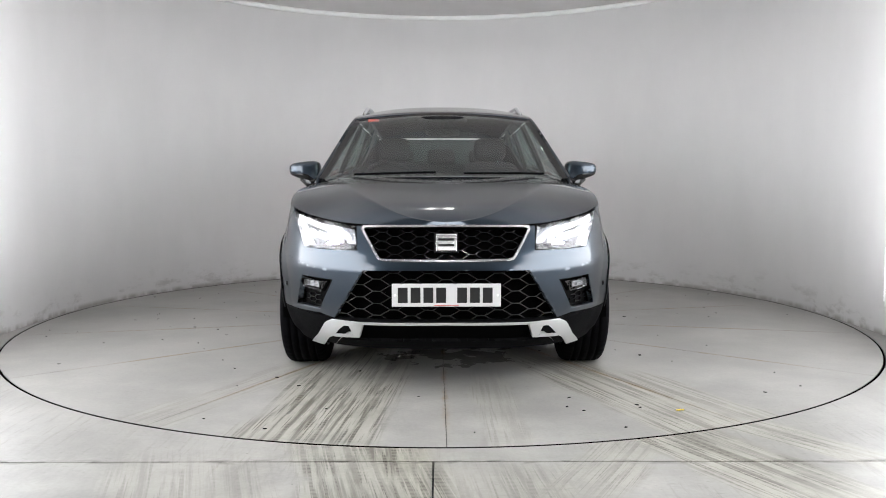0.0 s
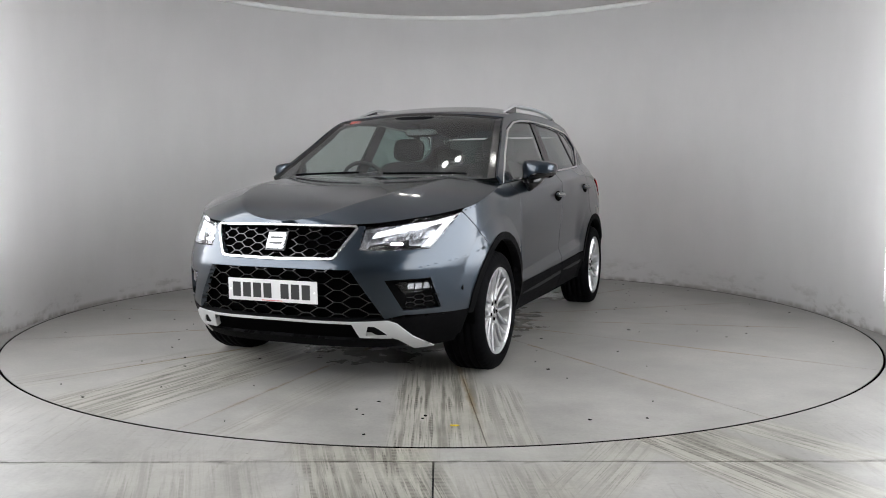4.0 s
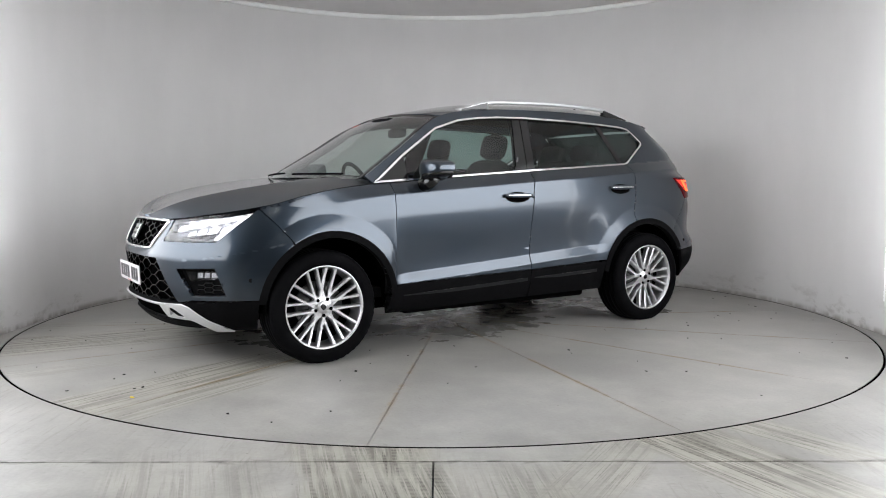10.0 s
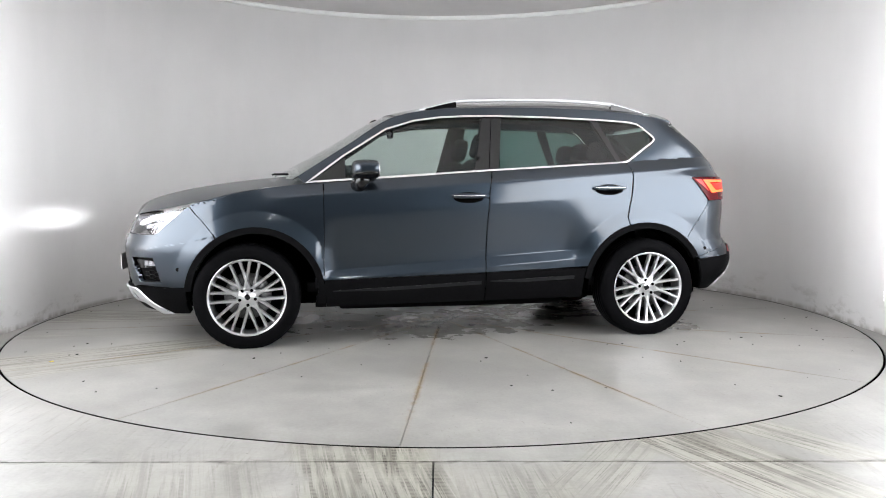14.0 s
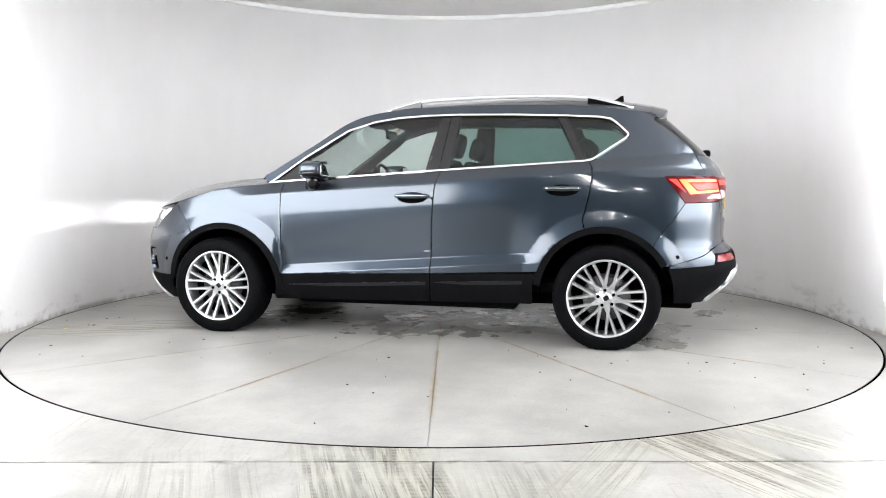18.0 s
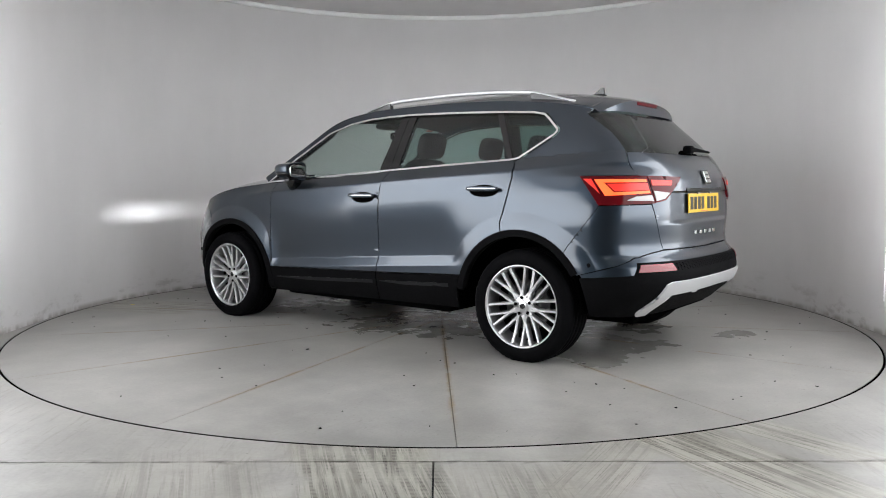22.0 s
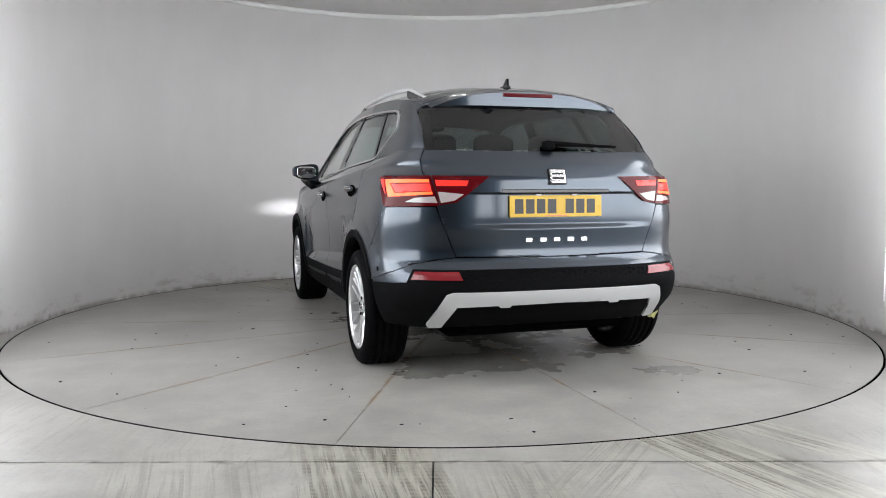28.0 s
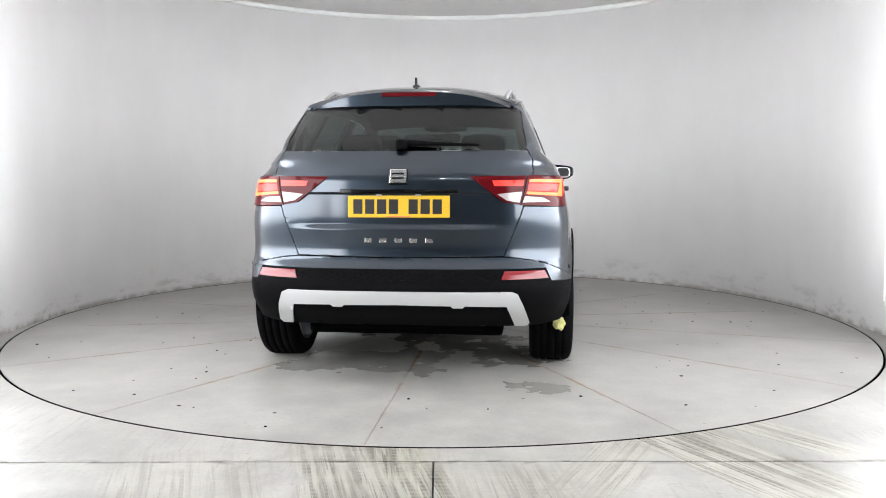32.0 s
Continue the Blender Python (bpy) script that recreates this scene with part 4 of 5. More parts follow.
def build_front(car):
    half = fr(('y', 0, 0.662), ('y', 0.32, 0.664), ('y', 0.415, 0.822), ('y', 0.440, 0.822), ('y', 0.432, 0.705), ('y', 0.60, 0.703), ('x', 1.885, 0.707), ('x', 1.672, 0.882), ('x', 1.661, 0.88),
              ('x', 1.586, 0.80), ('x', 1.516, 0.715), *[('x', x, z) for x, z in arc(*ARCH_F, ARCH_OUT - 0.01, 56, 8, 12)], ('x', 1.80, 0.385), ('y', 0.63, 0.385), ('y', 0.63, 0.405), ('x', 1.848, 0.411), ('x', 1.90, 0.566),
              ('y', 0.557, 0.559), ('y', 0.6301, 0.405), ('y', 0.6301, 0.385), ('y', 0.552, 0.368), ('y', 0.404, 0.612), ('y', 0, 0.615))
    panel("front_bumper", [half, mirrored(half)], form_front, PAINT, car, steps=(0.015, 0.012), out=1, edge=0.02, thick=0.03)
    low = fr(('y', 0, 0.362), ('y', 0.56, 0.362), ('x', 1.80, 0.378), *[('x', x, z) for x, z in arc(*ARCH_F, ARCH_OUT - 0.005, 7, -16, 6)], ('y', 0.70, 0.205), ('y', 0.56, 0.215), ('y', 0.53, 0.255), ('y', 0.44, 0.34), ('y', 0, 0.345))
    panel("lower_bumper", [low, mirrored(low)], form_front, BLACK, car, "black textured plastic", steps=(0.03, 0.03), out=1, edge=0.02, thick=0.04)
    lip = fr(('y', 0, 0.262), ('y', 0.52, 0.254), ('y', 0.56, 0.212), ('y', 0, 0.215))
    panel("front_lip", [lip, mirrored(lip)], form_front, BLACK, car, "black plastic lip", steps=(0.04, 0.03), out=1, edge=0.03, thick=0.02)
    # flat void-black sheet, stands in for the shade inside the lower opening
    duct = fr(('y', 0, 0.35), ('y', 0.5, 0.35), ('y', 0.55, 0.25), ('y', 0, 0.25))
    panel("lower_duct_shade", [duct, mirrored(duct)], form_front, DARK, car, steps=(0.04, 0.04), out=1, lift=-0.018, thick=0)
    # grilles: honeycomb bars over a void-black sheet that paints the shade behind
    ug = [(-0.325, 0.668), (0.325, 0.668), (0.41, 0.818), (-0.41, 0.818)]
    lg = [(-0.56, 0.37), (0.56, 0.37), (0.41, 0.615), (-0.41, 0.615)]
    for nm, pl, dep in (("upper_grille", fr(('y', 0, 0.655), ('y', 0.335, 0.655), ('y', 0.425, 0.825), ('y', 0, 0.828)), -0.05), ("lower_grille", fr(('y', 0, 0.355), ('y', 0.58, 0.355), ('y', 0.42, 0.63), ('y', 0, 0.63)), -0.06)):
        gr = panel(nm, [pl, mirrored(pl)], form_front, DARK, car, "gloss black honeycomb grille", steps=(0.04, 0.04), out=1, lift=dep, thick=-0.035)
        if nm == "upper_grille":
            lattice("honeycomb", form_front, ug, (0.125, 0.042), -0.012, GLOSS, gr, 0.005, 0.016, 0.24)
            ch = [(-0.325, 0.668), (-0.408, 0.806), (-0.40, 0.818), (0, 0.822), (0.40, 0.818), (0.408, 0.806), (0.325, 0.668), (0.30, 0.662), (0, 0.658), (-0.30, 0.662), (-0.325, 0.668)]
            bm = bmesh.new()
            ribbon(bm, *line_on(form_front, ch, 0.0, 6), 0.016, 0.008)
            part("grille_surround", bm, CHROME, gr, "chrome frame")
        else:
            lattice("honeycomb", form_front, lg, (0.17, 0.060), -0.015, GLOSS, gr, 0.0055, 0.02, 0.22)
    p, n = on(form_front, 0, 0.742, 0.004)
    emblem(car, p, n, 0.115)
    number_plate(car, form_front, 0.444, PLATEW, 0.012)
    # silver skid bar
    bar = new("skid_bar")
    bar.parent = car
    bar["label"] = "satin silver skid trim"
    bm = bmesh.new()
    ribbon(bm, *line_on(form_front, [(-0.44, 0.352), (0, 0.357), (0.44, 0.352)], 0.004, 12), 0.013, 0.008)
    part("strip", bm, SATIN, bar)
    for s in (1, -1):
        pl = fr(('y', 0.40, 0.356), ('y', 0.565, 0.360), ('y', 0.60, 0.342), ('y', 0.645, 0.27), ('y', 0.70, 0.205), ('y', 0.625, 0.20), ('y', 0.585, 0.258), ('y', 0.56, 0.272), ('y', 0.52, 0.32), ('y', 0.50, 0.335), ('y', 0.475, 0.335), ('y', 0.455, 0.288), ('y', 0.56, 0.280), ('y', 0.56, 0.268), ('y', 0.425, 0.276))
        panel("end_piece", [pl if s > 0 else mirrored(pl)], form_front, SATIN, bar, steps=(0.04, 0.04), out=1, lift=0.008, thick=0.03, edge=0.02)
    # lamps
    for s in (1, -1):
        sd = lambda q: q if s > 0 else mirrored(q)
        lp = fr(('y', 0.438, 0.710), ('y', 0.450, 0.820), ('y', 0.60, 0.842), ('x', 1.664, 0.884), ('x', 1.881, 0.711), ('y', 0.62, 0.708))
        bowl = fr(('y', 0.438, 0.710), ('y', 0.450, 0.806), ('y', 0.60, 0.826), ('x', 1.70, 0.862), ('x', 1.881, 0.711), ('y', 0.62, 0.708))
        lamp = panel("headlamp", [sd(bowl)], form_front, REFLM, car, "lit led headlamp", steps=(0.04, 0.04), out=1, lift=-0.135, thick=-0.13)
        panel("lens", [sd(lp)], form_front, LENS, lamp, "clear lens", steps=(0.04, 0.04), out=1, lift=0.0, thick=0)
        d1 = fr(('y', 0.485, 0.772), ('y', 0.50, 0.797), ('y', 0.62, 0.828), ('x', 1.69, 0.872), ('x', 1.718, 0.852), ('y', 0.64, 0.809))
        d2 = fr(('x', 1.69, 0.872), ('x', 1.868, 0.727), ('x', 1.90, 0.727), ('x', 1.735, 0.858))
        panel("light_bar", [sd(d1), sd(d2)], form_front, LAMPM, lamp, "white daytime light", steps=(0.05, 0.05), out=1, lift=-0.022, thick=0.02)
        d3 = fr(('y', 0.46, 0.716), ('y', 0.475, 0.735), ('y', 0.60, 0.738), ('y', 0.74, 0.728), ('y', 0.62, 0.714))
        panel("bezel", [sd(d3)], form_front, GLOSS, lamp, "black bezel", steps=(0.05, 0.05), out=1, lift=-0.04, thick=0.02)
        for k in range(4):
            y = 0.535 + 0.055 * k
            cell = fr(('y', y, 0.752 + 0.006 * k), ('y', y + 0.006, 0.778 + 0.009 * k), ('y', y + 0.046, 0.788 + 0.009 * k), ('y', y + 0.044, 0.758 + 0.006 * k))
            panel("module", [sd(cell)], form_front, MODULE, lamp, "silver light module", steps=(0.03, 0.03), out=1, lift=-0.055, thick=0.03)
        for y, z, tilt in ((0.545, 0.748, 0.0), (0.635, 0.765, 0.06)):
            p, n = on(form_front, y, z, -0.115)
            ax = Vector((1, tilt * s, -0.03)).normalized()
            p.y *= s
            m = Matrix.Translation(p) @ ax.to_track_quat("Z", "Y").to_matrix().to_4x4()
            bm = bmesh.new()
            r = bmesh.ops.create_grid(bm, x_segments=1, y_segments=1, size=0.5)
            bmesh.ops.transform(bm, matrix=m @ Matrix.Diagonal((0.055, 0.010, 1, 1)), verts=r["verts"])
            part("projector", bm, BEAMM, lamp, "bright white projector")
            bm = bmesh.new()
            for c, sz in (((0, 0.0125, 0.038), (0.066, 0.004, 0.085)), ((0, -0.0125, 0.038), (0.066, 0.004, 0.085)), ((0.031, 0, 0.038), (0.004, 0.038, 0.085)), ((-0.031, 0, 0.038), (0.004, 0.038, 0.085)), ((0, 0, -0.006), (0.066, 0.038, 0.004))):
                vs = box(bm, c, sz)
                bmesh.ops.transform(bm, matrix=m, verts=vs)
            part("projector_shroud", bm, GLOSS, lamp)
        fp = fr(('y', 0.557, 0.559), ('x', 1.90, 0.566), ('x', 1.848, 0.411), ('y', 0.63, 0.405))
        fog = panel("fog_lamp", [sd(fp)], form_front, BLACK, car, "fog lamp in a black honeycomb pocket", steps=(0.04, 0.04), out=1, lift=-0.04, thick=-0.036)
        f2 = fr(('y', 0.60, 0.545), ('x', 1.912, 0.552), ('x', 1.895, 0.505), ('y', 0.635, 0.49))
        panel("reflector", [sd(f2)], form_front, DARK, fog, "dark fog lamp bowl", steps=(0.03, 0.03), out=1, lift=-0.034, thick=0.012)
        for k in range(5):
            y = 0.655 + 0.030 * k
            cell = fr(('y', y, 0.508 + 0.001 * k), ('y', y + 0.004, 0.537 + 0.001 * k), ('y', y + 0.026, 0.538 + 0.001 * k), ('y', y + 0.024, 0.509 + 0.001 * k))
            panel("facet", [sd(cell)], form_front, MODULE, fog, "bright fog lamp facet", steps=(0.03, 0.03), out=1, lift=-0.026, thick=0.006)
        panel("lens", [sd(f2)], form_front, LENS, fog, "clear lens", steps=(0.04, 0.04), out=1, lift=-0.010, thick=0.01)
        hx = [(s * 0.64, 0.415), (s * 0.80, 0.42), (s * 0.79, 0.492), (s * 0.655, 0.482)]
        lattice("honeycomb", form_front, hx, (0.07, 0.026), -0.03, GLOSS, fog, 0.004, 0.008)
        # parking sensor in the bumper's flank
        ang = ps(form_front, 0.50, x=1.735)
        p = Vector(form_front(s * ang, 0.50))
        bm = bmesh.new()
        bmesh.ops.create_cone(bm, cap_ends=True, segments=16, radius1=0.012, radius2=0.011, depth=0.006, matrix=Matrix.Translation(p) @ Matrix.Rotation(math.pi / 2, 4, "X"))
        part("parking_sensor", bm, BLACK, car)
    # dark block added in the nose to keep the openings black
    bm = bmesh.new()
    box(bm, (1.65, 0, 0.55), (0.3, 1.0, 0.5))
    part("engine_bay_void", bm, DARK, car)
    # strip along the windscreen's foot and wipers
    v, f = [], []
    for i in range(25):
        w = -1 + i / 12
        a = hood_chart(0.93, w)
        k = 1 - w * w
        b = screen_chart(0.0, w)
        v += [(a[0] + 0.10 * k + 0.015, a[1], a[2] - 0.012), (b[0] - 0.02, b[1], b[2] - 0.01)]
    for i in range(24):
        f.append((2 * i, 2 * i + 1, 2 * i + 3, 2 * i + 2))
    mesh_ob("scuttle", v, f, BLACK, car, "black plastic scuttle")
    for y0, y1 in ((-0.55, -0.05), (0.12, 0.62)):
        bm = bmesh.new()
        pts = []
        for i in range(7):
            y = y0 + (y1 - y0) * i / 6
            p = screen_chart(0.02 + 0.015 * i / 6, y / 0.76)
            pts.append((p[0] + 0.012, p[1], p[2] + 0.014))
        rod(bm, pts, 0.007, 6)
        part("wiper", bm, BLACK, car)
    bm = bmesh.new()
    p = screen_chart(0.93, -0.80)
    box(bm, Vector(p), (0.03, 0.075, 0.003), Matrix.Rotation(0.62, 3, "Y"))
    part("sticker", bm, STICKM, car, "small red sticker")
    # dark band round the windscreen
    bm = bmesh.new()
    P = [Vector(screen_chart(v_, w_)) for v_, w_ in [(i / 10, -0.99) for i in range(11)] + [(0.995, -0.99 + 1.98 * i / 16) for i in range(17)] + [(1 - i / 10, 0.99) for i in range(11)]]
    N = [Vector((0.55, 0, 0.83))] * len(P)
    ribbon(bm, P, N, 0.05, 0.004)
    part("screen_border", bm, GLOSS, car)


def build_rear(car):
    gate_pts = [('y', 0, 1.195), ('y', 0.645, 1.20), ('y', 0.675, 1.10), ('y', 0.669, 1.07), ('y', 0.625, 0.915), ('y', 0.585, 0.80), ('y', 0.53, 0.665), ('y', 0, 0.658)]
    gate = rr(*gate_pts)
    tg = panel("tailgate", [gate, mirrored(gate)], gate_form, PAINT, car, steps=(0.04, 0.0085), out=-1, edge=0.03)
    gl = rr(('y', 0, 1.44), ('y', 0.603, 1.435), ('y', 0.645, 1.204), ('y', 0, 1.20))
    panel("rear_window", [gl, mirrored(gl)], form_rear, TINTR, tg, "dark tinted rear glass", steps=(0.05, 0.05), thick=0, out=-1, lift=-0.004)
    for s in (1, -1):
        bm = bmesh.new()
        ribbon(bm, *line_on(form_rear, [(s * 0.585, 1.42), (s * 0.625, 1.205)], -0.010, 8), 0.04, 0.003)
        part("window_border", bm, GLOSS, tg)
    b1 = rr(('y', 0, 0.652), ('y', 0.53, 0.656), ('y', 0.62, 0.646), ('y', 0.74, 0.622), ('x', -1.90, 0.594), ('x', -1.80, 0.559), ('x', -1.69, 0.53), ('x', -1.70, 0.515), ('y', 0.775, 0.535), ('y', 0.745, 0.602), ('y', 0, 0.602))
    panel("rear_bumper", [b1, mirrored(b1)], form_rear, PAINT, car, steps=(0.04, 0.02), out=-1, edge=0.03)
    b2 = rr(('y', 0, 0.60), ('y', 0.742, 0.60), ('y', 0.77, 0.533), ('x', -1.69, 0.513), *[('x', x, z) for x, z in arc(*ARCH_R, ARCH_OUT - 0.005, 156, 185, 6)], ('y', 0.70, 0.29), ('y', 0, 0.30))
    lb = panel("lower_bumper", [b2, mirrored(b2)], form_rear, BLACK, car, "black textured plastic", steps=(0.03, 0.03), out=-1, edge=0.02, thick=0.03)
    lattice("honeycomb", form_rear, [(-0.51, 0.548), (0.51, 0.548), (0.54, 0.592), (-0.54, 0.592)], (0.06, 0.022), 0.003, BLACK, lb, 0.005, 0.004)
    # silver diffuser frame
    df = rr(('y', 0, 0.492), ('y', 0.57, 0.490), ('y', 0.60, 0.478), ('y', 0.66, 0.315), ('y', 0.645, 0.298), ('y', 0.585, 0.30), ('y', 0.545, 0.418), ('y', 0.34, 0.424), ('y', 0.33, 0.414), ('y', 0.28, 0.414), ('y', 0.27, 0.424), ('y', 0, 0.428))
    panel("diffuser_frame", [df, mirrored(df)], form_rear, SATIN, car, "satin silver diffuser trim", steps=(0.04, 0.03), out=-1, lift=0.012, thick=0.03, edge=0.02)
    for s in (1, -1):
        sd = lambda q: q if s > 0 else mirrored(q)
        outer = rr(('y', 0.645, 1.066), ('x', -1.652, 1.064), ('x', -1.772, 0.910), ('y', 0.612, 0.919))
        lamp = panel("tail_lamp", [sd(outer)], form_rear, REDM, car, "lit red tail lamp", steps=(0.03, 0.03), out=-1, lift=0.008, thick=0.03)
        c1 = rr(('y', 0.655, 1.048), ('x', -1.735, 1.048), ('x', -1.80, 0.96), ('y', 0.64, 0.975), ('y', 0.643, 0.988), ('x', -1.838, 0.979), ('x', -1.785, 1.031), ('y', 0.652, 1.034))
        panel("light_guide", [sd(c1)], form_rear, TAILM, lamp, "glowing orange-red light guide", steps=(0.03, 0.03), out=-1, lift=0.0105, thick=0.003, edge=0.015)
        c2 = rr(('x', -1.675, 1.05), ('x', -1.72, 1.05), ('x', -1.775, 0.97))
        panel("light_guide", [sd(c2)], form_rear, TAILM2, lamp, "red light guide", steps=(0.03, 0.03), out=-1, lift=0.0105, thick=0.003, edge=0.015)
        c3 = rr(('y', 0.65, 1.028), ('x', -1.80, 1.025), ('x', -1.842, 0.984), ('y', 0.644, 0.992))
        panel("light_guide", [sd(c3)], form_rear, TAILM2, lamp, "red light guide", steps=(0.03, 0.03), out=-1, lift=0.0103, thick=0.003, edge=0.015)
        c4 = rr(('y', 0.632, 0.964), ('y', 0.72, 0.956), ('y', 0.76, 0.935), ('y', 0.62, 0.932))
        panel("clear_band", [sd(c4)], form_rear, CLEARM, lamp, "clear lens", steps=(0.03, 0.03), out=-1, lift=0.0103, thick=0.003, edge=0.015)
        inner = rr(('y', 0.365, 1.062), ('y', 0.638, 1.066), ('y', 0.606, 0.922), ('y', 0.53, 0.935))
        lamp2 = panel("boot_lamp", [sd(inner)], form_rear, REDM, tg, "red and clear boot lamp", steps=(0.03, 0.03), out=-1, lift=0.008, thick=0.03)
        i1 = rr(('y', 0.495, 0.975), ('y', 0.617, 0.987), ('y', 0.604, 0.932), ('y', 0.542, 0.943))
        panel("clear_band", [sd(i1)], form_rear, CLEARM, tg, "clear lens", steps=(0.03, 0.03), out=-1, lift=0.0115, thick=0.003, edge=0.015)
        i2 = rr(('y', 0.47, 1.042), ('y', 0.626, 1.045), ('y', 0.622, 1.016), ('y', 0.48, 1.016))
        panel("light_guide", [sd(i2)], form_rear, TAILM2, tg, "red light guide", steps=(0.03, 0.03), out=-1, lift=0.0115, thick=0.003, edge=0.015)
        rf = rr(('y', 0.535, 0.588), ('y', 0.735, 0.588), ('y', 0.755, 0.55), ('y', 0.52, 0.55))
        panel("reflector", [sd(rf)], form_rear, REDM2, car, "red reflector", steps=(0.03, 0.03), out=-1, lift=0.006, thick=0.01, edge=0.02)
        ang = ps(form_rear, 0.585, x=-1.735)
        p = Vector(form_rear(s * ang, 0.585))
        bm = bmesh.new()
        bmesh.ops.create_cone(bm, cap_ends=True, segments=16, radius1=0.012, radius2=0.011, depth=0.006, matrix=Matrix.Translation(p) @ Matrix.Rotation(math.pi / 2, 4, "X"))
        part("parking_sensor", bm, BLACK, car)
    p, n = on(gate_form, 0, 1.062, 0.004)
    emblem(car, p, n, 0.095)
    number_plate(tg, gate_form, 0.857, PLATEY, 0.005)
    # model lettering as plain bright bars
    for k in range(5):
        y = 0.155 - 0.31 * k / 4
        p, n = on(gate_form, y, 0.742, 0.003)
        bm = bmesh.new()
        box(bm, p, (0.006, 0.036, 0.022), None, 0.002)
        part("badge_bar", bm, CHROME, tg, "bright badge bar")
    # handle strip over the plate with two small lamps
    bm = bmesh.new()
    P, N = line_on(gate_form, [(-0.30, 0.990), (0.30, 0.990)], 0.0, 10)
    ribbon(bm, P, N, 0.020, 0.003)
    part("boot_handle", bm, GLOSS, tg, "gloss black handle strip")
    for y in (-0.1, 0.1):
        p, n = on(gate_form, y, 0.978, 0.008)
        bm = bmesh.new()
        box(bm, p, (0.012, 0.03, 0.01), None, 0.002)
        part("plate_lamp", bm, CLEARM, tg)
    # spoiler
    v, f = [], []
    m = 36
    for i in range(m + 1):
        w = -0.99 + 1.98 * i / m
        k = 1 - abs(w) ** 5.0
        a = roof_chart(-1.46, w)
        b = roof_chart(-1.58, w)
        c = roof_chart(-1.68, w)
        te = -1.628 - 0.052 * k
        zt = c[2] + 0.002 - 0.006 * (1 - k)
        c = (c[0], c[1] * 0.945, c[2])
        zl = 1.436 + 0.016 * k
        ring = [(a[0], a[1], a[2] + 0.002), (b[0], b[1], b[2] + 0.003), (te + 0.02, c[1], zt), (te, c[1], zt - 0.010), (te + 0.003, c[1] * 0.995, zl), (te + 0.05, c[1] * 0.985, zl - 0.004), (a[0] - 0.08, a[1] * 0.96, zl - 0.01)]
        v += ring
    r = 7
    for i in range(m):
        for k in range(r - 1):
            f.append((i * r + k, i * r + k + 1, (i + 1) * r + k + 1, (i + 1) * r + k))
    f += [tuple(range(r))[::-1], tuple(range(m * r, m * r + r))]
    sp = mesh_ob("spoiler", v, f, PAINT, tg)
    mod = sp.modifiers.new("split", "EDGE_SPLIT")
    mod.split_angle = math.radians(40)
    b = roof_chart(-1.70, 0)
    bm = bmesh.new()
    box(bm, (-1.677, 0, b[2] - 0.019), (0.012, 0.30, 0.022), Matrix.Rotation(0.12, 3, "Y"), 0.004)
    part("brake_light", bm, REDM, sp, "red high brake light")
    # rear wiper
    bm = bmesh.new()
    P, N = line_on(form_rear, [(-0.02, 1.224), (-0.40, 1.212)], 0.018, 10)
    rod(bm, P, [0.016, 0.016, 0.015, 0.014, 0.012, 0.011, 0.010, 0.009, 0.008, 0.008, 0.007], 8)
    p, n = on(form_rear, 0.0, 1.215, 0.02)
    box(bm, p, (0.06, 0.06, 0.05), None, 0.015)
    part("rear_wiper", bm, BLACK, tg)


def gate_form(psi, z):
    """The tailgate's form: the rear with a recess for the plate and a step below the window."""
    x, y, zz = form_rear(psi, z)
    d = 0.022 * smooth01((0.985 - z) / 0.012) * smooth01((z - 0.795) / 0.03) * smooth01((0.62 - abs(y)) / 0.30)
    return x + d, y, zz


def egg(bm, c, s, power=0.6, nu=24, nv=14, rot=None):
    """A rounded box (superellipsoid)."""
    sg = lambda t: math.copysign(abs(t) ** power, t)
    rows = []
    for j in range(nv + 1):
        b = -math.pi / 2 + math.pi * j / nv
        row = []
        for i in range(nu):
            a = 2 * math.pi * i / nu
            q = Vector((s[0] / 2 * sg(math.cos(b)) * sg(math.cos(a)), s[1] / 2 * sg(math.cos(b)) * sg(math.sin(a)), s[2] / 2 * sg(math.sin(b))))
            if rot:
                q = rot @ q
            row.append(bm.verts.new(Vector(c) + q))
        rows.append(row)
    for r0, r1 in zip(rows, rows[1:]):
        for i in range(nu):
            bm.faces.new((r0[i], r0[(i + 1) % nu], r1[(i + 1) % nu], r1[i]))
    bmesh.ops.remove_doubles(bm, verts=bm.verts[:], dist=1e-5)
    return [v for row in rows for v in row if v.is_valid]


